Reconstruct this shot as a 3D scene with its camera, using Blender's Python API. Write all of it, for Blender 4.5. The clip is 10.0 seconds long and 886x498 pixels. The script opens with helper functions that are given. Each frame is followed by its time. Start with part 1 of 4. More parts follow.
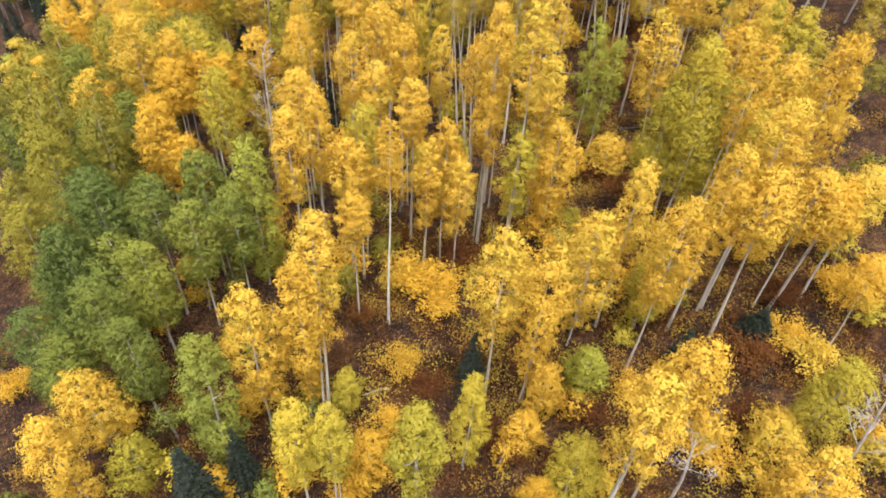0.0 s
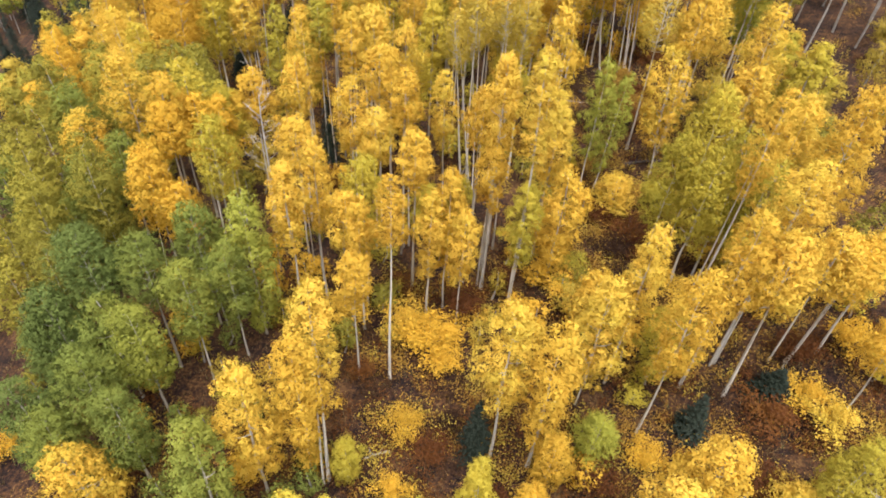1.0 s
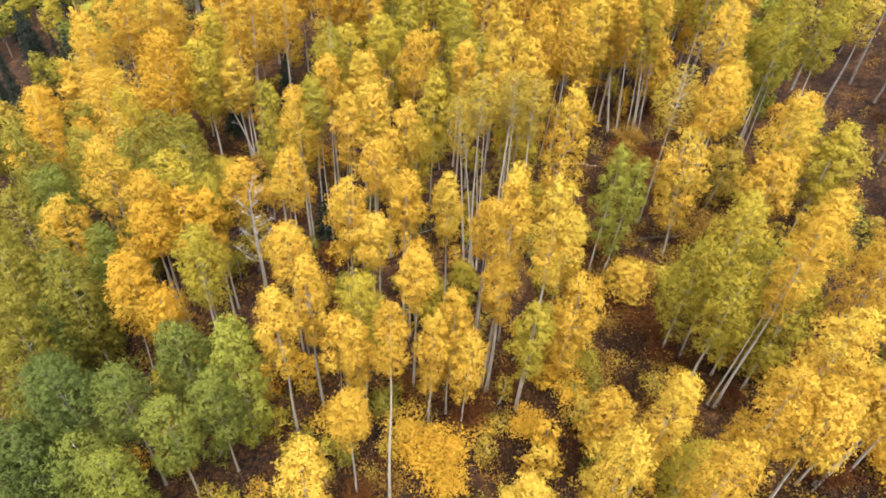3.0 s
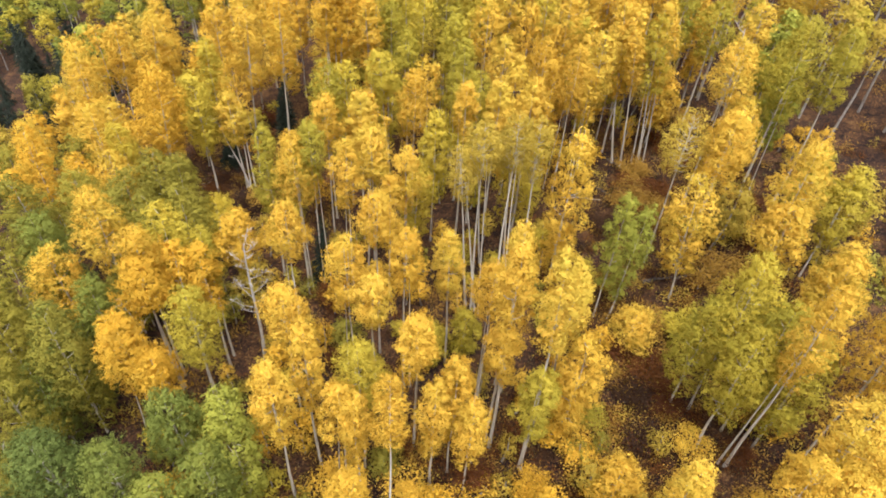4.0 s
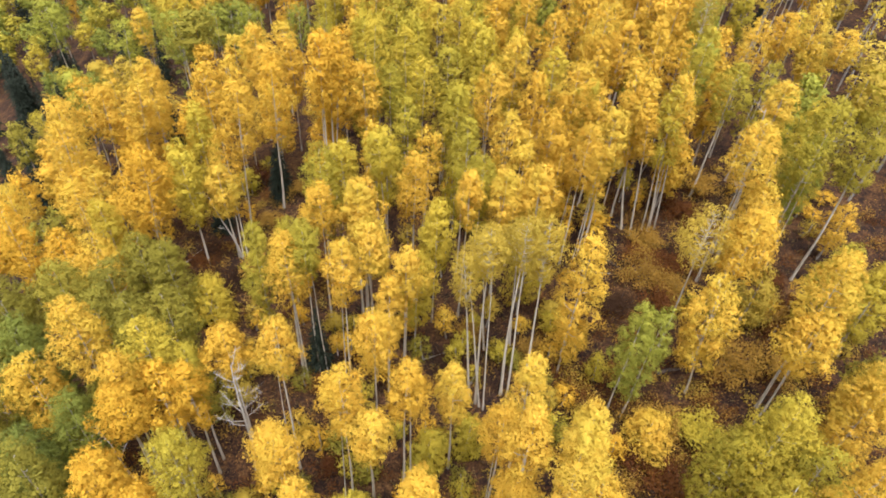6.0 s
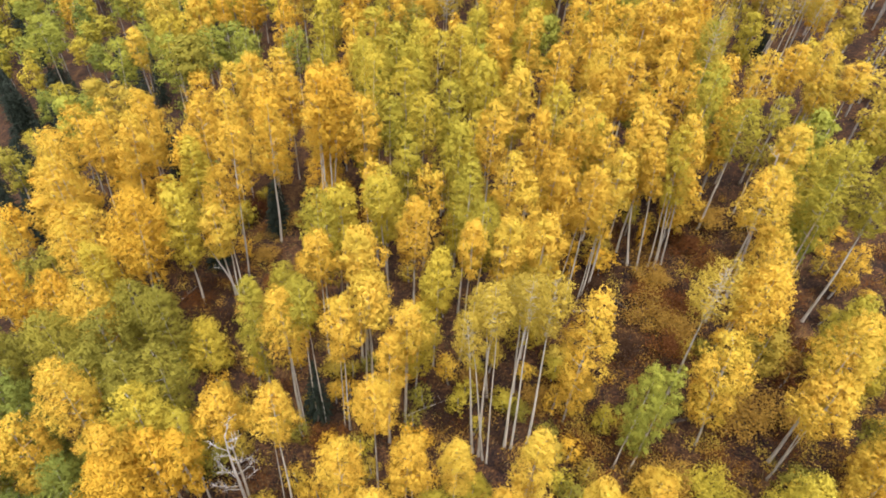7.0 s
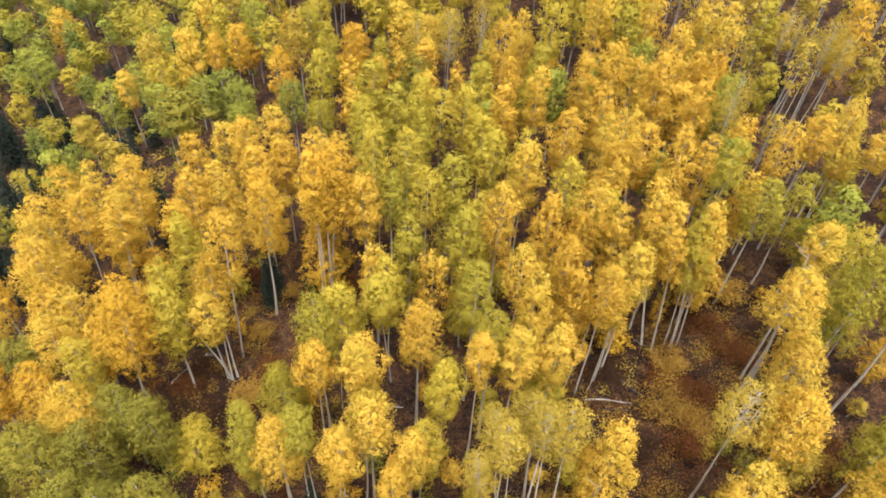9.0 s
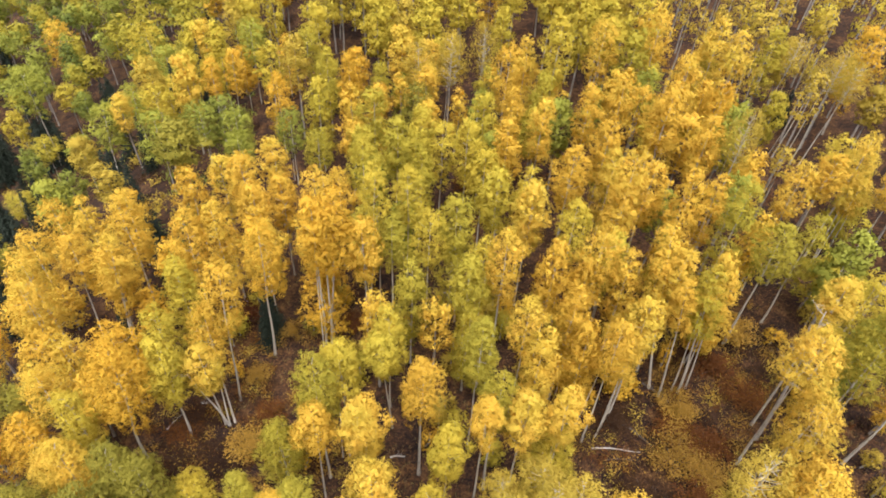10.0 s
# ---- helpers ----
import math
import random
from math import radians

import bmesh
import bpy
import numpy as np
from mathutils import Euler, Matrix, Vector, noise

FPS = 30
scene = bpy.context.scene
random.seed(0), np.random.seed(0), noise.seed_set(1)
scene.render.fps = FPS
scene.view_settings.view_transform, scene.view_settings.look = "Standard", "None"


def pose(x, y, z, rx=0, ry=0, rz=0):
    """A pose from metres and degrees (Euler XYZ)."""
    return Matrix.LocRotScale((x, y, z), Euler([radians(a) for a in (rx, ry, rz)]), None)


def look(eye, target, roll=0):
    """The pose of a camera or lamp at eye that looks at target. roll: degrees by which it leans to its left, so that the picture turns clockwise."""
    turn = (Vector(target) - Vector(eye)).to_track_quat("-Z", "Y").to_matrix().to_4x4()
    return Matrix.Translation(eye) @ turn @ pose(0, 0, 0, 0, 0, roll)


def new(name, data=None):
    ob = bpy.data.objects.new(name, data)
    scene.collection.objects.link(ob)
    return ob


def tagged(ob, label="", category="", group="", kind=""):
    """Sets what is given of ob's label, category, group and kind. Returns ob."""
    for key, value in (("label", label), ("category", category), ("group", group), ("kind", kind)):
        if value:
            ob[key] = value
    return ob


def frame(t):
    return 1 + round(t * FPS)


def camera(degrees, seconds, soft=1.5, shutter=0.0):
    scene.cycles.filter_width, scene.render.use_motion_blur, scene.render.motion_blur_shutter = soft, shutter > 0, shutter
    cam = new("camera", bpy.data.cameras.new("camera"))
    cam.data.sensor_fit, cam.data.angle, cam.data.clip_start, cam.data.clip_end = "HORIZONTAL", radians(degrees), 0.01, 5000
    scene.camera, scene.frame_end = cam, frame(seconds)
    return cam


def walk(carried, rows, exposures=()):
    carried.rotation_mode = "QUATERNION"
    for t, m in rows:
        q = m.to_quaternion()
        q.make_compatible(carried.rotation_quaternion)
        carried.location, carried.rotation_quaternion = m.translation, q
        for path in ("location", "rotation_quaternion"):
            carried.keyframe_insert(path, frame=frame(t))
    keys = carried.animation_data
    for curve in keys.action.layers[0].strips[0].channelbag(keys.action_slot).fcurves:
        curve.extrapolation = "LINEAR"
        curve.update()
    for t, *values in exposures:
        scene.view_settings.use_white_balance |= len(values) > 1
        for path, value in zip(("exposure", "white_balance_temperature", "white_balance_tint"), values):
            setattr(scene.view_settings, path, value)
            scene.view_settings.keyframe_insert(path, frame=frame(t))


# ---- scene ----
cam = camera(69.0, 10.0, 1.8)
# the drone climbs slowly and flies forward over the grove: seconds, right, ahead, up, pitch, roll, yaw in the first camera's axes
FLIGHT = [
    (0.0, 0.000, 0.000, 0.000, 0.000, 0.000, 0.000),
    (0.5, -0.096, 0.733, 1.492, -0.014, 0.023, 0.000),
    (1.0, -0.173, 1.422, 2.993, -0.029, 0.044, -0.003),
    (1.5, -0.237, 2.079, 4.502, -0.045, 0.065, -0.008),
    (2.0, -0.290, 2.715, 6.020, -0.064, 0.086, -0.016),
    (2.5, -0.334, 3.339, 7.546, -0.085, 0.109, -0.025),
    (3.0, -0.373, 3.958, 9.080, -0.109, 0.133, -0.037),
    (3.5, -0.410, 4.580, 10.621, -0.136, 0.161, -0.049),
    (4.0, -0.446, 5.209, 12.169, -0.166, 0.191, -0.063),
    (4.5, -0.483, 5.849, 13.725, -0.200, 0.224, -0.078),
    (5.0, -0.524, 6.504, 15.288, -0.237, 0.260, -0.094),
    (5.5, -0.569, 7.175, 16.859, -0.277, 0.299, -0.111),
    (6.0, -0.621, 7.861, 18.437, -0.321, 0.342, -0.131),
    (6.5, -0.680, 8.562, 20.024, -0.367, 0.387, -0.151),
    (7.0, -0.747, 9.275, 21.619, -0.417, 0.434, -0.174),
    (7.5, -0.822, 9.996, 23.224, -0.469, 0.483, -0.200),
    (8.0, -0.906, 10.720, 24.838, -0.523, 0.533, -0.228),
    (8.5, -0.998, 11.441, 26.463, -0.579, 0.583, -0.259),
    (9.0, -1.100, 12.151, 28.099, -0.636, 0.632, -0.294),
    (9.5, -1.209, 12.842, 29.748, -0.693, 0.679, -0.334),
    (10.0, -1.325, 13.502, 31.409, -0.750, 0.722, -0.380),
]
FIRST = pose(0, 0, 29.0, -43.0, -3.0, 0)
walk(cam, [(t, FIRST @ pose(x, y, z, 90 + pitch, roll, yaw)) for t, x, y, z, pitch, roll, yaw in FLIGHT], [(0, 1.11), (10, 1.0)])

# ---- light: a bright, thinly overcast afternoon ----
world = bpy.data.worlds.new("sky")
scene.world = world
world.use_nodes = True
wn, wl = world.node_tree.nodes, world.node_tree.links
sky = wn.new("ShaderNodeTexSky")
sky.sky_type, sky.sun_disc = "NISHITA", False
sky.sun_elevation, sky.sun_rotation = radians(70), radians(207)
sky.air_density, sky.dust_density, sky.ozone_density = 1.0, 3.0, 1.0
grey = wn.new("ShaderNodeHueSaturation")
grey.inputs["Saturation"].default_value = 0.35
wl.new(sky.outputs[0], grey.inputs["Color"])
wl.new(grey.outputs[0], wn["Background"].inputs["Color"])
wn["Background"].inputs["Strength"].default_value = 0.15

sun = new("sun", bpy.data.lights.new("sun", "SUN"))
sun.data.energy, sun.data.angle, sun.data.color = 2.15, radians(50), (1.0, 0.965, 0.93)
sun.matrix_world = look((12, -24, 75), (0, 0, 0))


# ---- materials ----
def material(name, rough=0.8):
    m = bpy.data.materials.new(name)
    m.use_nodes = True
    b = m.node_tree.nodes["Principled BSDF"]
    b.inputs["Roughness"].default_value = rough
    b.inputs["Specular IOR Level"].default_value = 0.2
    return m, m.node_tree.nodes, m.node_tree.links, b


def ramp(nodes, stops):
    r = nodes.new("ShaderNodeValToRGB")
    while len(r.color_ramp.elements) < len(stops):
        r.color_ramp.elements.new(0.5)
    for e, (p, c) in zip(r.color_ramp.elements, stops):
        e.position, e.color = p, (*c, 1)
    return r


def noise_node(nodes, links, scale, detail=3.0, stretch=None, kind="Object"):
    co = nodes.new("ShaderNodeTexCoord")
    n = nodes.new("ShaderNodeTexNoise")
    n.inputs["Scale"].default_value, n.inputs["Detail"].default_value = scale, detail
    out = co.outputs[kind]
    if stretch:
        mp = nodes.new("ShaderNodeMapping")
        mp.inputs["Scale"].default_value = stretch
        links.new(out, mp.inputs[0])
        out = mp.outputs[0]
    links.new(out, n.inputs["Vector"])
    return n


def math_node(nodes, links, op, a, b):
    n = nodes.new("ShaderNodeMath")
    n.operation = op
    for i, v in enumerate((a, b)):
        if isinstance(v, (int, float)):
            n.inputs[i].default_value = v
        else:
            links.new(v, n.inputs[i])
    return n.outputs[0]


def leaf_material(name, dark, mid, light, through_light=0.25, late=None):
    """Leaves: each one a tint of its own, drifting from tuft to tuft and from tree to tree."""
    m, n, l, b = material(name, 0.7)
    b.inputs["Specular IOR Level"].default_value = 0.08
    geo, info = n.new("ShaderNodeNewGeometry"), n.new("ShaderNodeObjectInfo")
    patch, fine = noise_node(n, l, 0.8, 2.0), noise_node(n, l, 5.0, 2.0)
    v = math_node(n, l, "MULTIPLY", geo.outputs["Random Per Island"], 0.06)
    v = math_node(n, l, "ADD", v, math_node(n, l, "MULTIPLY", patch.outputs["Fac"], 0.38))
    v = math_node(n, l, "ADD", v, math_node(n, l, "MULTIPLY", fine.outputs["Fac"], 0.34))
    v = math_node(n, l, "ADD", v, math_node(n, l, "MULTIPLY", info.outputs["Random"], 0.30))
    v = math_node(n, l, "SUBTRACT", v, 0.12)
    r = ramp(n, [(0.08, dark), (0.45, mid), (0.9, light)])
    l.new(v, r.inputs[0])
    tint = r.outputs[0]
    if late:
        drift = noise_node(n, l, 0.55, 1.0)
        turn = math_node(n, l, "ADD", math_node(n, l, "MULTIPLY", drift.outputs["Fac"], 2.6), math_node(n, l, "MULTIPLY", info.outputs["Random"], 0.9))
        gate = ramp(n, [(0.15, (0, 0, 0)), (1.0, (0.6, 0.6, 0.6))])
        l.new(math_node(n, l, "SUBTRACT", turn, 1.5), gate.inputs[0])
        blend = n.new("ShaderNodeMix")
        blend.data_type = "RGBA"
        l.new(gate.outputs[0], blend.inputs["Factor"])
        l.new(tint, blend.inputs["A"])
        blend.inputs["B"].default_value = (*late, 1)
        tint = blend.outputs["Result"]
    l.new(tint, b.inputs["Base Color"])
    tr, mix = n.new("ShaderNodeBsdfTranslucent"), n.new("ShaderNodeMixShader")
    l.new(tint, tr.inputs["Color"])
    mix.inputs[0].default_value = through_light
    l.new(b.outputs[0], mix.inputs[1])
    l.new(tr.outputs[0], mix.inputs[2])
    l.new(mix.outputs[0], n["Material Output"].inputs["Surface"])
    return m


LEAVES = {
    "gold": leaf_material("gold_leaves", (0.52, 0.315, 0.034), (0.74, 0.478, 0.07), (0.77, 0.525, 0.098), late=(0.56, 0.46, 0.065)),
    "amber": leaf_material("amber_leaves", (0.50, 0.29, 0.03), (0.73, 0.452, 0.055), (0.76, 0.51, 0.083)),
    "olive": leaf_material("olive_yellow_leaves", (0.29, 0.26, 0.038), (0.50, 0.405, 0.054), (0.75, 0.56, 0.08), late=(0.62, 0.46, 0.06)),
    "moss": leaf_material("dull_olive_leaves", (0.17, 0.155, 0.03), (0.30, 0.26, 0.042), (0.48, 0.385, 0.06)),
    "lime": leaf_material("yellow_green_leaves", (0.21, 0.225, 0.044), (0.35, 0.35, 0.058), (0.52, 0.47, 0.07)),
    "green": leaf_material("green_leaves", (0.12, 0.145, 0.034), (0.205, 0.235, 0.05), (0.31, 0.31, 0.055), late=(0.34, 0.33, 0.055)),
    "bluegreen": leaf_material("blue_green_leaves", (0.10, 0.13, 0.036), (0.17, 0.21, 0.052), (0.25, 0.275, 0.062)),
    "dry": leaf_material("dull_ochre_leaves", (0.30, 0.225, 0.04), (0.50, 0.365, 0.058), (0.66, 0.48, 0.085)),
    "ochre": leaf_material("ochre_leaves", (0.20, 0.11, 0.028), (0.38, 0.225, 0.043), (0.60, 0.39, 0.07)),
    # rust and brown are deepened to carry some of the shade between trees
    "rust": leaf_material("rust_leaves", (0.055, 0.02, 0.012), (0.145, 0.055, 0.018), (0.34, 0.16, 0.032)),
    "brown": leaf_material("brown_leaves", (0.026, 0.014, 0.011), (0.062, 0.032, 0.018), (0.15, 0.082, 0.03)),
    "needle": leaf_material("spruce_needles", (0.014, 0.019, 0.013), (0.028, 0.036, 0.026), (0.06, 0.07, 0.055), 0.08),
}


def bark_material(name, pale, mid, dark):
    m, n, l, b = material(name, 0.8)
    a = noise_node(n, l, 1.0, 4.0, (5.0, 5.0, 14.0))
    big = noise_node(n, l, 2.2, 2.0)
    v = math_node(n, l, "ADD", math_node(n, l, "MULTIPLY", a.outputs["Fac"], 0.7), math_node(n, l, "MULTIPLY", big.outputs["Fac"], 0.4))
    r = ramp(n, [(0.36, dark), (0.46, mid), (0.62, pale)])
    l.new(v, r.inputs[0])
    l.new(r.outputs[0], b.inputs["Base Color"])
    bump = n.new("ShaderNodeBump")
    bump.inputs["Strength"].default_value, bump.inputs["Distance"].default_value = 0.4, 0.03
    l.new(a.outputs["Fac"], bump.inputs["Height"])
    l.new(bump.outputs[0], b.inputs["Normal"])
    return m


BARK = bark_material("aspen_bark", (0.53, 0.485, 0.42), (0.37, 0.33, 0.28), (0.09, 0.08, 0.07))
GREYBARK = bark_material("grey_bark", (0.36, 0.33, 0.30), (0.25, 0.22, 0.20), (0.09, 0.075, 0.07))
DEADWOOD = bark_material("bleached_wood", (0.50, 0.46, 0.42), (0.36, 0.33, 0.30), (0.16, 0.15, 0.13))
DARKBARK = bark_material("spruce_bark", (0.13, 0.10, 0.08), (0.08, 0.06, 0.05), (0.03, 0.024, 0.02))

# floor colours set darker than bare litter: canopy shade is put into the ramp
SOIL, sn, sl, sb = material("forest_floor", 0.95)
n1 = noise_node(sn, sl, 0.35, 4.0)
n2 = noise_node(sn, sl, 6.0, 6.0)
n3 = noise_node(sn, sl, 1.6, 3.0)
sv = math_node(sn, sl, "ADD", math_node(sn, sl, "MULTIPLY", n1.outputs["Fac"], 0.4), math_node(sn, sl, "MULTIPLY", n2.outputs["Fac"], 0.6))
sv = math_node(sn, sl, "ADD", sv, math_node(sn, sl, "MULTIPLY", n3.outputs["Fac"], 0.35))
sv = math_node(sn, sl, "SUBTRACT", sv, 0.12)
sr = ramp(sn, [(0.38, (0.008, 0.005, 0.005)), (0.5, (0.026, 0.014, 0.011)), (0.58, (0.062, 0.029, 0.015)), (0.66, (0.115, 0.058, 0.024)), (0.8, (0.22, 0.125, 0.046))])
sl.new(sv, sr.inputs[0])
sl.new(sr.outputs[0], sb.inputs["Base Color"])
sbump = sn.new("ShaderNodeBump")
sbump.inputs["Strength"].default_value, sbump.inputs["Distance"].default_value = 0.9, 0.12
sl.new(n2.outputs["Fac"], sbump.inputs["Height"])
sl.new(sbump.outputs[0], sb.inputs["Normal"])

STRAW, gn, gl, gb = material("dry_grass", 0.85)
gg = gn.new("ShaderNodeNewGeometry")
gr = ramp(gn, [(0.0, (0.05, 0.035, 0.018)), (0.5, (0.15, 0.10, 0.045)), (0.85, (0.32, 0.23, 0.10)), (1.0, (0.20, 0.20, 0.06))])
gl.new(gg.outputs["Random Per Island"], gr.inputs[0])
gl.new(gr.outputs[0], gb.inputs["Base Color"])

LITTER, ln, ll, lb = material("fallen_leaves", 0.8)
lg = ln.new("ShaderNodeNewGeometry")
lr = ramp(ln, [(0.0, (0.03, 0.018, 0.013)), (0.38, (0.085, 0.044, 0.02)), (0.62, (0.22, 0.115, 0.04)), (0.9, (0.28, 0.15, 0.04)), (1.0, (0.46, 0.28, 0.07))])
ll.new(lg.outputs["Random Per Island"], lr.inputs[0])
ll.new(lr.outputs[0], lb.inputs["Base Color"])


# ---- ground ----
def ground(x, y):
    """The hillside: it falls gently to the left and drops into a valley beyond."""
    edge = -18 + max(0.0, min(6.0, (y - 80) * 0.15))
    d = max(0.0, edge - x)
    drop = d * d if d < 38 else 1444 + (min(d, 90) - 38) * 20
    rough = 0.35 * noise.noise((x * 0.11, y * 0.11, 0.3)) + 0.12 * noise.noise((x * 0.5, y * 0.5, 4.0))
    return -0.4 + 0.1 * max(-120, min(120, x)) - 0.012 * drop + rough


def mesh_from(name, verts, faces, mat):
    me = bpy.data.meshes.new(name)
    me.from_pydata(verts, [], faces)
    me.materials.append(mat)
    me.update()
    return me


def blades(points, normals, sizes, rng, slim=0.8, soft=None):
    """Corner points of many small leaf blades, three to a blade; soft: the way each spray faces, to which its blades turn."""
    k = len(points)
    nrm = normals / np.maximum(np.linalg.norm(normals, axis=1, keepdims=True), 1e-6)
    if soft is not None:
        nrm = np.where(np.sum(nrm * soft, axis=1, keepdims=True) < 0, -nrm, nrm)
    u = np.cross(nrm, rng.normal(size=(k, 3)))
    u /= np.maximum(np.linalg.norm(u, axis=1, keepdims=True), 1e-6)
    v = np.cross(nrm, u)
    s = sizes[:, None]
    skew = rng.uniform(-0.35, 0.35, (k, 1))
    return np.stack([points + u * s * 0.62, points - u * s * 0.42 + v * s * (0.52 * slim + skew * 0.2), points - u * s * 0.42 - v * s * (0.52 * slim - skew * 0.2)], 1).reshape(-1, 3)


def blade_mesh(name, corners, mats, which=None, soft=None):
    """A mesh of loose three-cornered blades; which: each blade's material."""
    k = len(corners) // 3
    me = bpy.data.meshes.new(name)
    me.vertices.add(3 * k)
    me.loops.add(3 * k)
    me.polygons.add(k)
    me.vertices.foreach_set("co", corners.astype(np.float32).ravel())
    me.loops.foreach_set("vertex_index", np.arange(3 * k, dtype=np.int32))
    me.polygons.foreach_set("loop_start", np.arange(0, 3 * k, 3, dtype=np.int32))
    for m in mats:
        me.materials.append(m)
    if which is not None:
        me.polygons.foreach_set("material_index", which.astype(np.int32))
    me.update(calc_edges=True)
    if soft is not None:
        tri = corners.reshape(-1, 3, 3)
        own = np.cross(tri[:, 1] - tri[:, 0], tri[:, 2] - tri[:, 0])
        own /= np.maximum(np.linalg.norm(own, axis=1, keepdims=True), 1e-9)
        mixed = own * 0.09 + soft
        mixed /= np.linalg.norm(mixed, axis=1, keepdims=True)
        me.polygons.foreach_set("use_smooth", [True] * k)
        me.normals_split_custom_set(np.repeat(mixed, 3, axis=0).tolist())
    return me


def tube(verts, faces, path, radii, sides=5):
    """Adds a tapered limb along a path."""
    base = len(verts)
    for i, (p, r) in enumerate(zip(path, radii)):
        a, b = path[max(0, i - 1)], path[min(len(path) - 1, i + 1)]
        d = (Vector(b) - Vector(a)).normalized()
        side = d.cross(Vector((0.3, 1, 0.1))).normalized()
        up = d.cross(side)
        for k in range(sides):
            w = 2 * math.pi * k / sides
            verts.append(tuple(Vector(p) + side * (r * math.cos(w)) + up * (r * math.sin(w))))
    for i in range(len(path) - 1):
        for k in range(sides):
            a, b = base + i * sides + k, base + i * sides + (k + 1) % sides
            faces.append((a, b, b + sides, a + sides))
    faces.append(tuple(base + (len(path) - 1) * sides + k for k in range(sides)))


xs = np.unique(np.concatenate([np.linspace(-120, 90, 141), np.linspace(-2500, -120, 18), np.linspace(90, 2500, 18)]))
ys = np.unique(np.concatenate([np.linspace(-40, 210, 167), np.linspace(-2500, -40, 16), np.linspace(210, 4000, 18)]))
gv = [(float(x), float(y), ground(float(x), float(y))) for y in ys for x in xs]
gw = len(xs)
gf = [(j * gw + i, j * gw + i + 1, (j + 1) * gw + i + 1, (j + 1) * gw + i) for j in range(len(ys) - 1) for i in range(gw - 1)]
floor_mesh = mesh_from("ground", gv, gf, SOIL)
floor_mesh.polygons.foreach_set("use_smooth", [True] * len(gf))
tagged(new("ground", floor_mesh), "brown forest floor with leaf litter on a hillside", "ground", kind="structure")


# ---- aspens ----
def crown_form(name, seed, width, height, tufts, leaves, leaf, sparse=0.0, low=0.38):
    """One crown of leaf tufts on branches, standing on its lowest branch; gives its leaf mesh and its branch mesh."""
    rng = np.random.default_rng(seed)
    pts, nrm, size, soft = [], [], [], []
    bv, bf = [], []
    R = width / 2
    lobes = rng.uniform(0, 2 * math.pi, 3)
    for i in range(tufts):
        h = (i + rng.uniform(0.1, 0.9)) / tufts
        h = h ** 0.9
        if rng.uniform() < 0.08 and h < 0.85:
            continue
        prof = min(1.0, 0.52 + 0.48 * h / low if h < low else 0.1 + 0.9 * ((1 - h) / (1 - low)) ** 0.55)
        a = i * 2.39996 + rng.uniform(-0.5, 0.5)
        reach = 1 + (0.13 + 0.05 * max(0, width - 3)) * math.cos(2 * a + lobes[0] + 2 * h) + 0.13 * math.cos(3 * a + lobes[1] + 5 * h)
        r = R * prof * reach * rng.uniform(0.38, 0.86)
        tr = R * rng.uniform(0.2, 0.46) * (0.72 + 0.4 * prof)
        c = np.array([r * math.cos(a), r * math.sin(a), h * (height - tr) + rng.uniform(-0.1, 0.1)])
        k = max(6, int(leaves * (tr / (0.34 * R)) ** 2 / tufts))
        sprays = max(3, k // 10)
        s = rng.normal(size=(sprays, 3))
        s[:, 2] = s[:, 2] * 0.9 + 0.25
        s /= np.linalg.norm(s, axis=1, keepdims=True)
        out = np.array([math.cos(a), math.sin(a), 0.3])
        s = s[(s @ out) > rng.uniform(-1.2, 0.2, sprays)]
        if not len(s):
            continue
        jag = 1 + 0.2 * np.sin(s[:, 0] * 7 + i) * np.sin(s[:, 1] * 6 + 2 * i)
        at = c + s * (tr * rng.uniform(0.72, 1.06, len(s)) * jag)[:, None] * np.array([1, 1, 0.78])
        each = rng.integers(7, 14, len(s))
        at, s = np.repeat(at, each, axis=0), np.repeat(s, each, axis=0)
        d = rng.normal(size=s.shape) * np.array([1, 1, 0.75])
        p = at + d * leaf * 0.85 + s * leaf * 0.3
        pts.append(p)
        nrm.append(d * 0.5 + s + rng.normal(size=d.shape) * 0.5 + np.array([0, 0, 0.4]))
        size.append(rng.uniform(0.65, 1.3, len(d)) * leaf)
        dome = (p - np.array([0, 0, 0.42 * height])) / np.array([R, R, 0.55 * height])
        face = d * 0.32 + s * 0.55 + dome * 0.42 + np.array([0, 0, 0.1])
        soft.append(face / np.maximum(np.linalg.norm(face, axis=1, keepdims=True), 1e-6))
        if i % 6 == 0 or sparse:
            z0 = max(0.0, c[2] - 0.35 * np.hypot(c[0], c[1]) - 0.3)
            mid = (c[0] * 0.5, c[1] * 0.5, z0 + (c[2] - z0) * 0.35)
            r0 = 0.035 * (1 - 0.6 * h) + 0.01
            tube(bv, bf, [(0, 0, z0), mid, tuple(c * np.array([0.8, 0.8, 1.0]) - np.array([0, 0, 0.12]))], [r0, r0 * 0.7, 0.008], 3)
    leader = [(0.05 * math.sin(3 * q + seed), 0.05 * math.cos(4 * q), q * height * 0.86) for q in np.linspace(0, 1, 7)]
    tube(bv, bf, leader, [0.075 * (1 - q) + 0.01 for q in np.linspace(0, 1, 7)], 6)
    P, N, S, F = np.concatenate(pts), np.concatenate(nrm), np.concatenate(size), np.concatenate(soft)
    if sparse:
        keep = rng.uniform(size=len(P)) > sparse
        P, N, S, F = P[keep], N[keep], S[keep], F[keep]
    corners = blades(P, N, S, rng, 0.8, F)
    return blade_mesh(name, corners, [LEAVES["gold"]], None, F), mesh_from("upper_stem", bv, bf, BARK), width, height, corners, F


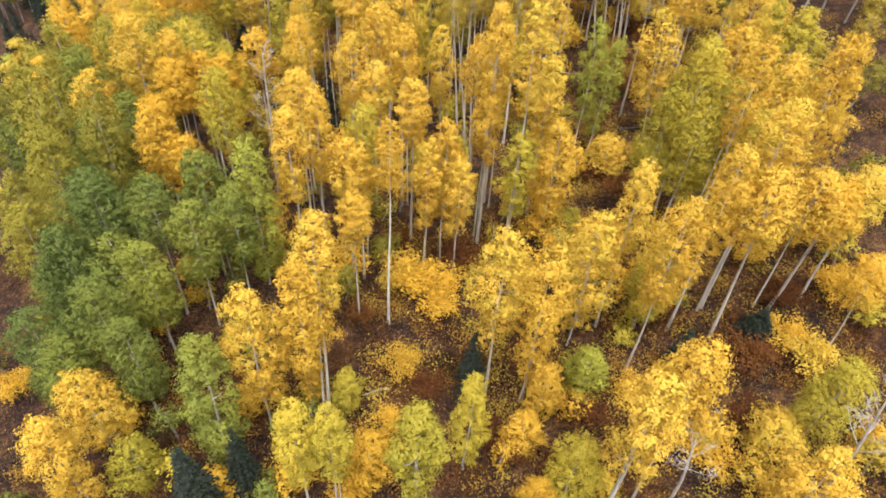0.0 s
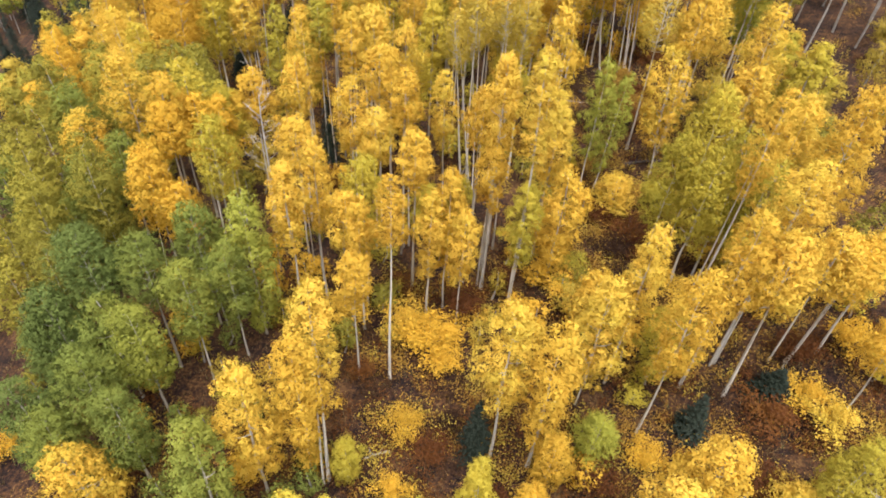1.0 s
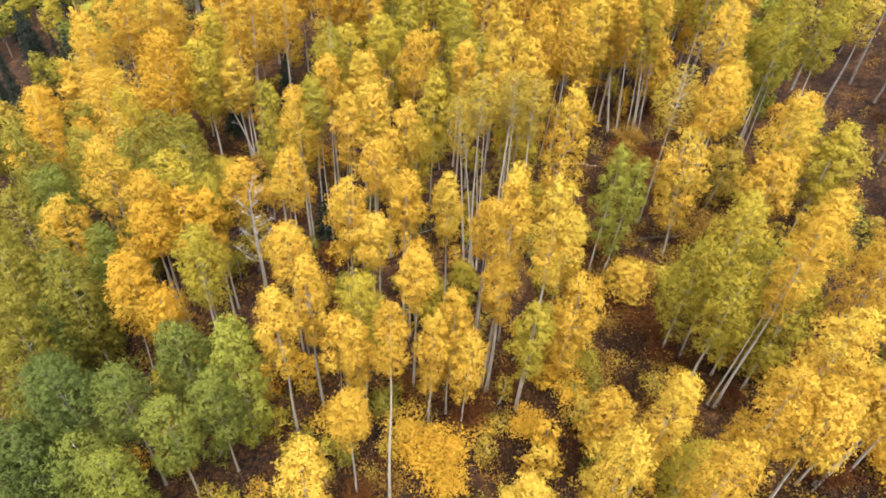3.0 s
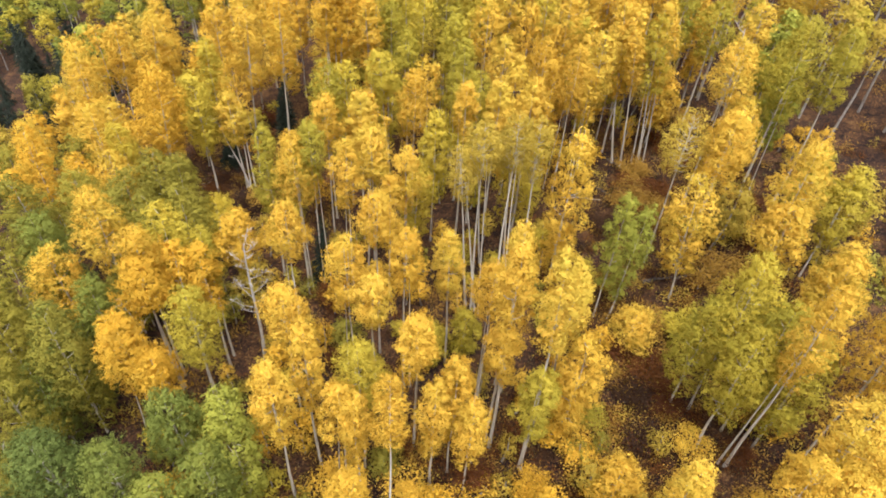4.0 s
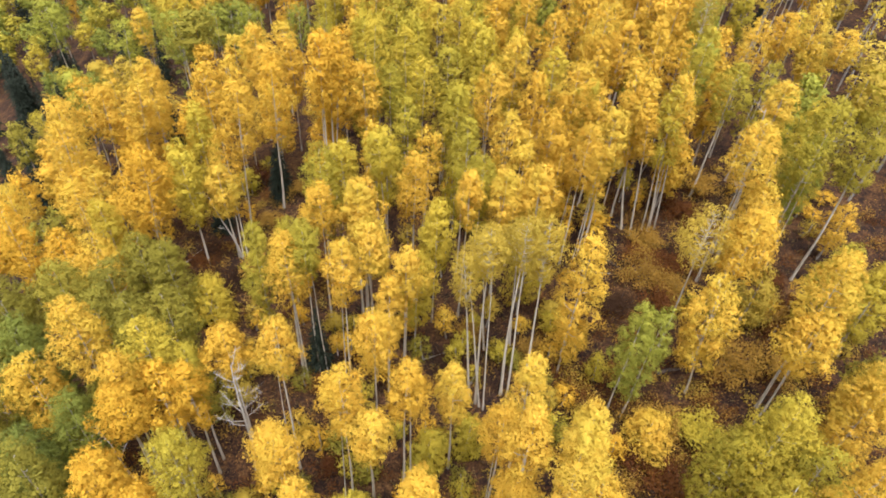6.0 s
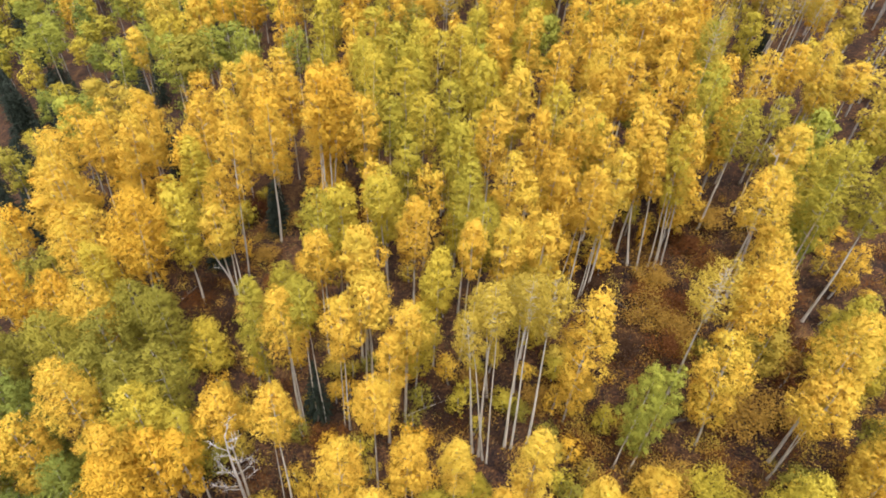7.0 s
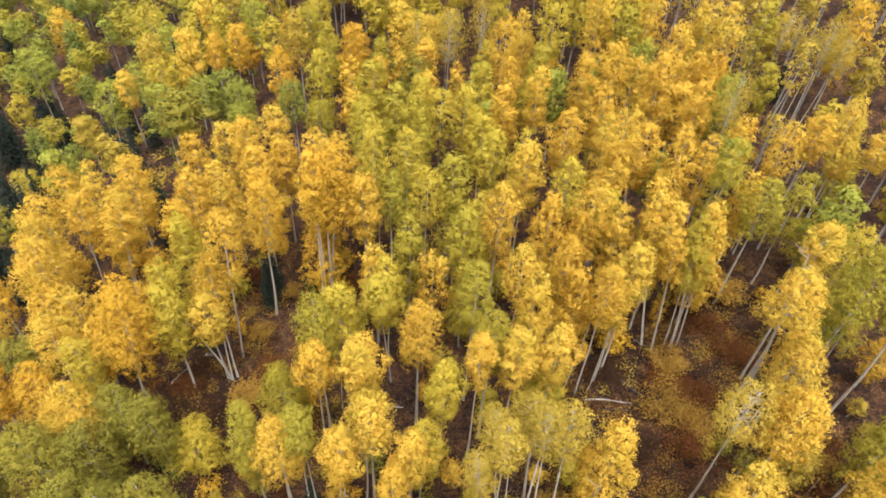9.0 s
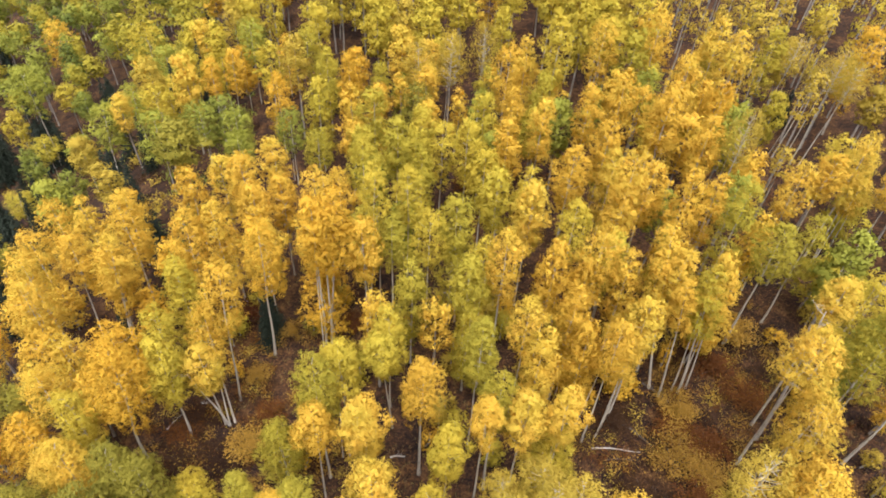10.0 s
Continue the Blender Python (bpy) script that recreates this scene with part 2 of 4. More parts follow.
def trunk_form(seed):
    """A trunk one metre high and one across the foot, slightly crooked."""
    rng = np.random.default_rng(seed)
    v, f = [], []
    a, b = rng.uniform(0, 6.28, 2)
    path, radii = [], []
    for q in np.linspace(0, 1, 13):
        bow = 0.5 * math.sin(math.pi * q) * math.sin(a) + 0.22 * math.sin(7 * q + b)
        path.append((bow * 0.9, 0.5 * math.sin(math.pi * q) * math.cos(a) + 0.2 * math.cos(6 * q + a), q))
        radii.append(0.5 * (1 - 0.72 * q) + 0.16 * math.exp(-q * 40))
    for p, r in zip(path, radii):
        for k in range(8):
            w = 2 * math.pi * k / 8
            v.append((p[0] + r * math.cos(w), p[1] + r * math.sin(w), p[2]))
    for i in range(len(path) - 1):
        for k in range(8):
            c, d = i * 8 + k, i * 8 + (k + 1) % 8
            f.append((c, d, d + 8, c + 8))
    me = mesh_from("trunk", v, f, BARK)
    me.polygons.foreach_set("use_smooth", [True] * len(f))
    return me, path[-1]


TRUNKS = [trunk_form(s) for s in range(6)]
FINE = [crown_form("crown", 10 + s, w, h, t, int(n * 1.2), 0.092, low=lo) for s, (w, h, lo, t, n) in enumerate([(3.0, 7.0, 0.5, 70, 15000), (2.6, 8.0, 0.45, 70, 15000), (2.0, 5.0, 0.5, 50, 9000),
        (3.8, 8.2, 0.4, 90, 21000), (2.2, 7.0, 0.55, 60, 12500), (4.2, 5.2, 0.42, 95, 21000), (4.0, 6.6, 0.4, 95, 21000), (3.0, 4.2, 0.42, 60, 12000), (2.4, 3.8, 0.45, 44, 9000), (2.2, 9.4, 0.4, 80, 15000)])]
SHAPES = [(3.2, 7.0, 0.5), (2.8, 8.0, 0.48), (3.8, 7.0, 0.5), (2.6, 6.0, 0.55), (3.4, 8.5, 0.42), (4.4, 7.0, 0.45)]
MID = [crown_form("crown", 30 + s, w, h, 60, 10500, 0.12, low=lo) for s, (w, h, lo) in enumerate(SHAPES)] + [crown_form("crown", 45, 3.4, 11.5, 110, 20000, 0.12, low=0.3)]
FAR = [crown_form("crown", 60 + s, w, h, 54, 7600, 0.15, low=lo) for s, (w, h, lo) in enumerate(SHAPES)]
COARSE = [crown_form("crown", 70 + s, w, h, 24, 760, 0.45, low=lo) for s, (w, h, lo) in enumerate([(3.2, 6.0, 0.5), (2.8, 7.0, 0.48), (3.8, 6.5, 0.5), (4.2, 7.0, 0.45)])]
SAPLING = [crown_form("crown", 85 + s, w, h, 34, 4600, 0.14, low=lo) for s, (w, h, lo) in enumerate([(3.2, 5.2, 0.5), (2.6, 5.6, 0.48), (3.4, 4.8, 0.5)])]
LIGHT = [crown_form("crown", 80 + s, w, h, 36, 3300, 0.22, low=lo) for s, (w, h, lo) in enumerate([(3.2, 6.0, 0.5), (2.6, 6.0, 0.48), (3.6, 6.5, 0.5)])]
BUSHY = [crown_form("crown", 100 + s, w, h, 26, 900, 0.17, low=lo) for s, (w, h, lo) in enumerate([(2.2, 2.6, 0.5), (1.8, 3.2, 0.48), (2.6, 2.4, 0.5)])]
SPARSE = [crown_form("crown", 50 + s, w, h, 50, 17000, 0.095, sparse=0.58, low=0.62) for s, (w, h) in enumerate([(2.4, 4.6), (2.8, 5.2), (3.4, 5.8), (4.6, 5.6)])]
HAZE = [crown_form("crown", 90 + s, w, h, 30, 800, 0.26, sparse=0.3, low=0.6) for s, (w, h) in enumerate([(2.4, 4.6), (2.8, 5.2), (3.4, 5.8)])]

LOOKS = {
    "gold": "aspen tree with golden yellow autumn crown and pale trunk",
    "amber": "aspen tree with deep amber autumn crown and pale trunk",
    "olive": "aspen tree turning from green to yellow, pale trunk",
    "moss": "aspen tree with dull olive crown barely turning, pale trunk",
    "lime": "aspen tree with still yellow-green crown, pale trunk",
    "green": "broad aspen tree with green summer leaves, pale trunk",
    "bluegreen": "broad aspen tree with dense blue-green leaves",
    "thin": "loose open aspen turning yellow-green, pale trunk",
    "dry": "tall bare-stemmed aspen with thin dull ochre crown",
}
pick = random.Random(7)
PLACED = []


def child(name, mesh, parent, m, mat=None, label=""):
    ob = new(name, mesh)
    ob.parent = parent
    ob.matrix_basis = m
    if mat:
        ob.material_slots[0].link = "OBJECT"
        ob.material_slots[0].material = mat
    if label:
        ob["label"] = label
    return ob


def aspen(x, y, height, width, tone="gold", bare=0.35, lean=0.0, back=0.0):
    """An aspen on the hillside. bare: the share of the height below the crown; lean, back: how far the top stands to the side and behind the foot."""
    PLACED.append((x, y))
    tree = new("aspen_tree")
    tree.empty_display_size = 0.3
    tip = math.atan2(lean, height)
    tree.matrix_basis = Matrix.Translation((x, y, ground(x, y) - 0.08)) @ Matrix.Rotation(tip, 4, "Y") @ Matrix.Rotation(pick.uniform(-0.012, 0.012) - math.atan2(back, height), 4, "X") @ Matrix.Rotation(pick.uniform(0, 6.28), 4, "Z")
    tagged(tree, LOOKS[tone], "tree", "aspen grove")
    hc = height * (1 - bare)
    forms = SPARSE if tone == "dry" else FINE if y < 56 else MID if y < 76 else FAR
    ratio = hc / width
    best = sorted(forms, key=lambda f: abs(math.log(f[3] / f[2] / ratio)) + 0.7 * abs(math.log(f[2] / width)))[:2]
    leaf, limbs, w, h, _, _ = pick.choice(best)
    stem, top = pick.choice(TRUNKS)
    if tone == "dry" and width < 3:
        width *= 1.15
    thick = (0.095 + 0.0078 * height) * pick.uniform(0.75, 1.2)
    stem_h = height * bare + 0.35 * hc
    child("trunk", stem, tree, Matrix.Diagonal((thick, thick, stem_h, 1)))
    m = Matrix.Translation((top[0] * thick * 0.8, top[1] * thick * 0.8, height * bare)) @ Matrix.Diagonal((width / w, width / w, hc / h, 1))
    child("upper_stem", limbs, tree, m)
    if bare > 0.42 and pick.random() < 0.35:
        side, reach = pick.choice(TRUNKS)[0], pick.uniform(0.35, 0.9)
        t2 = thick * pick.uniform(0.5, 0.8)
        child("side_stem", side, tree, Matrix.Translation((reach, 0, 0)) @ Matrix.Rotation(-reach * 0.6 / stem_h, 4, "Y") @ Matrix.Diagonal((t2, t2, stem_h, 1)))
    child("crown", leaf, tree, m, LEAVES["olive" if tone == "thin" else tone])
    return tree


aspen(8.1, 12.2, 12.3, 2.3, "gold", 0.52)
aspen(0.2, 12.2, 10.6, 2.3, "olive", 0.47)
aspen(16.0, 12.3, 7.0, 3.1, "gold", 0.1)
aspen(5.4, 13.0, 4.0, 1.6, "amber", 0.1)
aspen(-3.3, 13.4, 8.7, 1.8, "olive", 0.46)
aspen(10.0, 13.5, 12.3, 2.8, "gold", 0.58)
aspen(-4.7, 13.7, 9.0, 2.0, "olive", 0.38)
aspen(7.0, 13.8, 6.0, 2.5, "olive", 0.1)
aspen(-15.0, 14.0, 8.2, 2.3, "gold", 0.24)
aspen(-2.0, 15.3, 4.0, 2.8, "amber", 0.1)
aspen(-13.0, 15.4, 3.8, 2.7, "olive", 0.1)
aspen(2.5, 15.6, 7.8, 1.7, "olive", 0.1)
aspen(-8.7, 15.8, 9.9, 2.7, "green", 0.1, -0.3, 0.9)
aspen(16.9, 16.0, 3.3, 3.1, "gold", 0.1)
aspen(18.6, 16.4, 7.0, 2.8, "olive", 0.2)
aspen(5.3, 16.7, 3.1, 2.3, "amber", 0.1)
aspen(-15.4, 17.4, 6.5, 3.6, "gold", 0.1)
aspen(-7.4, 18.4, 10.7, 2.7, "gold", 0.22)
aspen(6.4, 18.6, 4.5, 2.3, "gold", 0.1)
aspen(-16.6, 18.8, 7.4, 3.0, "green", 0.18)
aspen(-3.4, 18.9, 4.0, 1.6, "olive", 0.1)
aspen(-4.4, 19.0, 11.9, 2.3, "gold", 0.57, -0.6, 3.4)
aspen(-13.7, 19.3, 7.9, 2.8, "green", 0.23)
aspen(5.6, 19.5, 11.2, 2.4, "gold", 0.28)
aspen(-5.4, 19.6, 10.9, 2.6, "gold", 0.11)
aspen(-18.2, 19.7, 8.4, 2.9, "bluegreen", 0.21)
aspen(8.7, 19.7, 4.0, 2.5, "lime", 0.1)
aspen(3.7, 20.0, 11.7, 2.6, "gold", 0.4)
aspen(-15.4, 20.6, 9.2, 3.1, "green", 0.32)
aspen(11.4, 21.1, 12.4, 2.6, "gold", 0.44)
aspen(22.3, 21.9, 7.6, 2.7, "amber", 0.6, -0.6)
aspen(8.5, 23.0, 10.0, 2.9, "gold", 0.2)
aspen(-13.8, 23.1, 9.3, 3.0, "lime", 0.34)
aspen(16.4, 23.2, 11.9, 3.0, "gold", 0.6, -0.4)
aspen(14.3, 23.9, 12.9, 2.6, "gold", 0.49)
aspen(12.5, 24.1, 7.0, 2.6, "olive", 0.12)
aspen(-15.7, 24.2, 8.7, 3.3, "green", 0.21)
aspen(10.3, 24.3, 11.9, 2.1, "gold", 0.48)
aspen(-18.7, 24.6, 9.2, 3.3, "bluegreen", 0.4)
aspen(-1.7, 25.0, 12.6, 2.0, "gold", 0.67, -0.1, 3.8)
aspen(-3.4, 25.1, 10.1, 2.0, "gold", 0.64)
aspen(-19.9, 25.1, 7.0, 3.7, "bluegreen", 0.1)
aspen(-11.9, 25.3, 9.8, 2.8, "green", 0.43)
aspen(19.6, 25.3, 10.2, 3.0, "gold", 0.6)
aspen(20.5, 25.3, 9.5, 3.0, "amber", 0.6, 0.7)
aspen(16.6, 25.5, 14.2, 2.8, "gold", 0.63)
aspen(22.5, 25.9, 9.8, 2.8, "gold", 0.6, -0.2)
aspen(-14.1, 26.2, 10.7, 3.2, "green", 0.56)
aspen(-17.2, 26.6, 11.1, 3.8, "bluegreen", 0.54)
aspen(-10.2, 27.0, 9.6, 2.7, "green", 0.4)
aspen(-22.2, 27.4, 9.0, 3.4, "moss", 0.1)
aspen(9.7, 27.8, 5.4, 3.2, "gold", 0.1)
aspen(-20.2, 28.0, 9.0, 3.1, "moss", 0.1)
aspen(-9.5, 28.6, 11.1, 3.2, "lime", 0.1)
aspen(-3.5, 28.8, 10.6, 1.8, "gold", 0.49)
aspen(-7.2, 29.0, 13.0, 2.2, "gold", 0.55)
aspen(2.1, 29.0, 9.4, 1.9, "gold", 0.42)
aspen(-4.2, 29.1, 10.7, 2.3, "gold", 0.65)
aspen(-12.5, 29.5, 10.1, 3.2, "green", 0.45)
aspen(0.3, 29.6, 10.2, 1.9, "gold", 0.38)
aspen(16.9, 30.2, 15.0, 2.1, "gold", 0.55)
aspen(5.5, 30.3, 9.5, 2.2, "olive", 0.39)
aspen(1.3, 30.4, 10.9, 2.1, "gold", 0.37)
aspen(5.4, 30.5, 17.0, 2.1, "gold", 0.64, -0.1)
aspen(21.4, 30.7, 14.8, 3.4, "gold", 0.41)
aspen(-3.4, 30.8, 12.0, 2.6, "olive", 0.55)
aspen(-6.0, 31.0, 12.7, 2.1, "gold", 0.51)
aspen(-22.2, 31.7, 11.0, 3.9, "moss", 0.15)
aspen(3.8, 31.8, 16.7, 2.0, "gold", 0.64, -0.1)
aspen(-0.7, 32.1, 13.3, 2.1, "gold", 0.69, -0, -1.4)
aspen(17.5, 32.5, 11.5, 3.2, "olive", 0.27)
aspen(8.1, 32.7, 8.9, 3.4, "gold", 0.1)
aspen(-21.6, 33.1, 8.0, 3.3, "green", 0.1)
aspen(-16.1, 33.4, 11.3, 3.1, "amber", 0.45)
aspen(3.9, 33.4, 11.8, 2.1, "gold", 0.58, -0.4, -2)
aspen(-12.0, 33.5, 13.0, 2.7, "olive", 0.56)
aspen(-16.2, 33.6, 10.7, 2.9, "gold", 0.49)
aspen(2.9, 33.6, 13.8, 2.2, "gold", 0.73)
aspen(-19.6, 33.6, 12.0, 3.6, "moss", 0.2)
aspen(-7.5, 33.9, 12.5, 2.8, "gold", 0.7)
aspen(15.9, 34.0, 13.4, 3.2, "olive", 0.38)
aspen(14.8, 34.2, 10.4, 3.1, "olive", 0.29)
aspen(7.4, 34.6, 12.0, 2.3, "gold", 0.5)
aspen(-15.5, 35.2, 9.4, 3.2, "amber", 0.48, 1.1, -2.7)
aspen(-20.7, 35.2, 8.0, 3.1, "green", 0.1)
aspen(-3.2, 36.0, 12.6, 2.4, "gold", 0.69, 0.2, -1.7)
aspen(-4.4, 36.1, 13.3, 2.4, "gold", 0.62, -0.2, 0.5)
aspen(-1.4, 36.2, 13.8, 2.2, "gold", 0.7)
aspen(-13.7, 36.3, 11.8, 2.6, "amber", 0.59, -0.9, 2.4)
aspen(4.5, 36.3, 13.9, 2.2, "gold", 0.54)
aspen(-25.0, 36.4, 12.0, 3.8, "moss", 0.15)
aspen(-21.9, 36.5, 9.0, 3.4, "green", 0.2)
aspen(-15.8, 36.6, 12.2, 2.5, "amber", 0.68)
aspen(-15.7, 36.8, 12.1, 2.8, "amber", 0.69)
aspen(22.8, 36.9, 10.0, 3.5, "gold", 0.3)
aspen(-16.0, 37.7, 13.4, 2.4, "gold", 0.73)
aspen(1.3, 38.3, 14.0, 1.9, "gold", 0.57, -0.5, -2.2)
aspen(-13.1, 38.3, 11.6, 2.2, "amber", 0.54)
aspen(-20.1, 38.4, 9.0, 3.2, "green", 0.2)
aspen(0.0, 38.4, 4.0, 2.7, "olive", 0.05)
aspen(-8.0, 38.5, 13.3, 2.4, "gold", 0.7, -0.3, 1.2)
aspen(-3.1, 39.2, 14.0, 2.4, "gold", 0.74)
aspen(-13.1, 39.3, 11.8, 2.1, "olive", 0.61)
aspen(13.4, 39.3, 3.5, 3.4, "gold", 0.05)
aspen(2.4, 39.3, 4.0, 2.4, "olive", 0.05)
aspen(-15.4, 40.0, 13.0, 3.2, "olive", 0.49)
aspen(-11.3, 40.1, 12.3, 2.8, "gold", 0.69)
aspen(-23.4, 40.5, 10.0, 3.3, "gold", 0.31)
aspen(20.8, 40.6, 10.8, 3.3, "gold", 0.59)
aspen(-26.3, 40.9, 11.0, 4.0, "moss", 0.15)
aspen(12.5, 41.4, 9.4, 1.9, "lime", 0.22, 1, 1.3)
aspen(-19.8, 41.4, 7.0, 3.3, "moss", 0.2)
aspen(11.5, 41.6, 11.1, 2.0, "lime", 0.3)
aspen(-20.1, 41.6, 13.0, 3.1, "gold", 0.5)
aspen(21.3, 41.8, 14.1, 3.1, "gold", 0.53)
aspen(-24.2, 41.8, 7.0, 3.7, "green", 0.1)
aspen(3.1, 42.8, 14.8, 2.1, "dry", 0.74, -0.2, 1.8)
aspen(-24.9, 42.8, 11.0, 4.1, "green", 0.2)
aspen(2.7, 43.0, 13.8, 1.7, "dry", 0.69, -1.3, 0.5)
aspen(17.1, 43.1, 10.7, 3.4, "gold", 0.26, -0.8, 0.7)
aspen(4.8, 43.4, 14.6, 2.0, "dry", 0.73, 0.2, 2.1)
aspen(-17.8, 43.4, 11.4, 2.9, "moss", 0.44)
aspen(6.3, 43.5, 13.9, 2.2, "dry", 0.67, 0.1, 2.6)
aspen(-15.9, 43.8, 11.3, 3.2, "moss", 0.38)
aspen(-2.7, 44.1, 11.5, 2.2, "gold", 0.43)
aspen(-20.5, 44.5, 11.0, 3.9, "moss", 0.2)
aspen(26.9, 44.8, 10.0, 2.9, "thin", 0.3)
aspen(8.8, 45.0, 13.4, 3.1, "gold", 0.15)
aspen(-5.5, 45.1, 13.5, 2.2, "gold", 0.6)
aspen(-1.7, 45.3, 12.6, 2.4, "gold", 0.63)
aspen(-8.9, 45.6, 14.0, 2.7, "gold", 0.57)
aspen(-7.8, 45.8, 14.4, 2.1, "olive", 0.68)
aspen(18.3, 45.9, 13.7, 3.4, "gold", 0.62)
aspen(-28.1, 46.6, 12.0, 4.0, "moss", 0.2)
aspen(16.1, 46.7, 13.2, 3.5, "dry", 0.64)
aspen(25.4, 46.7, 10.0, 2.9, "thin", 0.3)
aspen(-10.9, 46.9, 13.5, 2.2, "olive", 0.34)
aspen(3.9, 47.1, 11.2, 2.0, "dry", 0.72, -1.1)
aspen(-4.1, 47.3, 13.0, 3.3, "gold", 0.66)
aspen(-1.0, 47.3, 10.0, 2.8, "olive", 0.33)
aspen(5.7, 47.5, 11.7, 2.2, "dry", 0.72, -0.8)
aspen(-24.5, 47.7, 11.0, 4.5, "moss", 0.3)
aspen(-21.5, 48.3, 10.0, 3.8, "moss", 0.2)
aspen(0.1, 50.0, 12.2, 2.4, "olive", 0.49)
aspen(-18.3, 50.2, 9.5, 3.4, "moss", 0.3)
aspen(2.1, 50.5, 14.0, 2.0, "gold", 0.68)
aspen(-5.1, 50.6, 13.4, 2.2, "gold", 0.65)
aspen(4.3, 50.6, 13.8, 2.3, "gold", 0.59)
aspen(-16.5, 50.7, 5.0, 4.0, "olive", 0.1)
aspen(-7.5, 50.9, 13.3, 2.6, "gold", 0.68)
aspen(6.6, 50.9, 13.8, 2.3, "gold", 0.59)
aspen(-20.5, 51.1, 9.5, 3.4, "moss", 0.3)
aspen(6.6, 51.2, 10.0, 3.5, "olive", 0.1)
aspen(-4.8, 51.4, 13.0, 2.7, "gold", 0.49)
aspen(21.6, 51.5, 11.1, 3.6, "gold", 0.46)
aspen(-24.1, 52.0, 9.5, 3.4, "gold", 0.2)
aspen(3.0, 52.1, 13.8, 2.3, "olive", 0.59)
aspen(-10.4, 52.5, 9.0, 3.1, "olive", 0.2)
aspen(27.9, 52.9, 15.1, 2.8, "olive", 0.59)
aspen(20.8, 53.2, 14.6, 3.9, "gold", 0.64)
aspen(-1.4, 53.3, 13.5, 2.8, "gold", 0.56)
aspen(-7.7, 53.3, 14.6, 2.9, "olive", 0.44, -0.1)
aspen(-26.9, 53.7, 6.0, 3.9, "gold", 0.1)
aspen(25.5, 54.1, 15.5, 3.8, "olive", 0.48)
aspen(-31.7, 54.7, 12.0, 3.4, "amber", 0.21)
aspen(-6.5, 55.0, 13.5, 3.0, "olive", 0.63)
aspen(2.1, 55.2, 14.7, 2.5, "olive", 0.54)
aspen(-24.7, 55.3, 10.0, 3.1, "olive", 0.3)
aspen(-28.9, 55.3, 8.0, 3.6, "amber", 0.2)
aspen(10.4, 55.4, 13.8, 2.5, "gold", 0.59)
aspen(-21.6, 55.4, 14.3, 3.9, "amber", 0.4, 1.1)
aspen(6.1, 55.9, 12.7, 2.8, "gold", 0.2)
aspen(22.8, 56.1, 15.6, 2.3, "gold", 0.77)
aspen(11.9, 56.5, 11.0, 2.0, "gold", 0.56)
aspen(9.1, 56.7, 12.0, 2.8, "gold", 0.34)
aspen(27.2, 56.7, 11.0, 2.8, "lime", 0.3)
aspen(-27.1, 56.8, 11.0, 3.4, "gold", 0.52)
aspen(-18.6, 57.0, 12.0, 3.0, "olive", 0.42)
aspen(-3.4, 57.1, 14.5, 2.2, "olive", 0.71, -0.6, -2.7)
aspen(12.5, 57.1, 13.8, 2.5, "gold", 0.58)
aspen(5.2, 57.6, 13.8, 2.6, "gold", 0.58)
aspen(-16.2, 58.0, 9.6, 2.7, "gold", 0.48, -0.4, 0.1)
aspen(-15.5, 58.1, 11.8, 3.1, "gold", 0.58, -1, 2.4)
aspen(-3.7, 58.9, 12.0, 2.8, "olive", 0.35)
aspen(16.9, 59.1, 13.1, 2.0, "gold", 0.6, -1.6)
aspen(8.6, 59.3, 12.9, 2.6, "gold", 0.55)
aspen(18.4, 59.3, 14.1, 2.5, "olive", 0.5, -1.6)
aspen(19.0, 59.6, 14.8, 2.5, "gold", 0.51, -1.6)
aspen(8.7, 59.7, 10.0, 2.7, "gold", 0.2)
aspen(16.3, 59.8, 15.1, 3.0, "gold", 0.4, -1.7, 3.1)
aspen(28.5, 59.9, 12.0, 3.9, "olive", 0.35)
aspen(-15.6, 60.1, 16.0, 3.2, "gold", 0.58, 1.1)
aspen(1.8, 60.2, 10.0, 2.7, "olive", 0.2)
aspen(-23.6, 60.6, 10.1, 4.4, "amber", 0.3)
aspen(-27.7, 60.6, 9.6, 3.4, "gold", 0.29)
aspen(-29.6, 61.0, 9.8, 4.1, "gold", 0.32)
aspen(1.6, 61.2, 13.8, 2.7, "olive", 0.56)
aspen(15.8, 61.4, 13.8, 2.7, "gold", 0.57)
aspen(-20.7, 61.7, 10.0, 3.2, "olive", 0.23)
aspen(7.6, 62.3, 14.1, 2.7, "gold", 0.47)
aspen(-36.9, 62.6, 9.8, 3.6, "gold", 0.41)
aspen(10.1, 62.7, 12.0, 2.5, "gold", 0.4)
aspen(15.4, 62.9, 12.0, 2.9, "olive", 0.31)
aspen(10.7, 63.0, 14.5, 3.1, "gold", 0.58)
aspen(-2.2, 63.0, 12.0, 3.0, "olive", 0.25)
aspen(13.1, 63.0, 12.0, 2.8, "gold", 0.35)
aspen(4.3, 63.2, 14.3, 3.0, "gold", 0.52)
aspen(23.2, 63.7, 13.3, 3.0, "olive", 0.58)
aspen(-30.8, 63.7, 13.0, 3.4, "gold", 0.52)
aspen(3.0, 64.2, 12.6, 2.6, "olive", 0.44)
aspen(-13.6, 64.6, 15.6, 3.3, "amber", 0.49, 0.7)
aspen(-9.3, 64.6, 17.0, 2.8, "amber", 0.6, 0.2)
aspen(-8.3, 64.8, 8.4, 4.1, "amber", 0.22, -1.6, 1.9)
aspen(-8.7, 64.8, 16.7, 2.3, "amber", 0.61, 0.4)
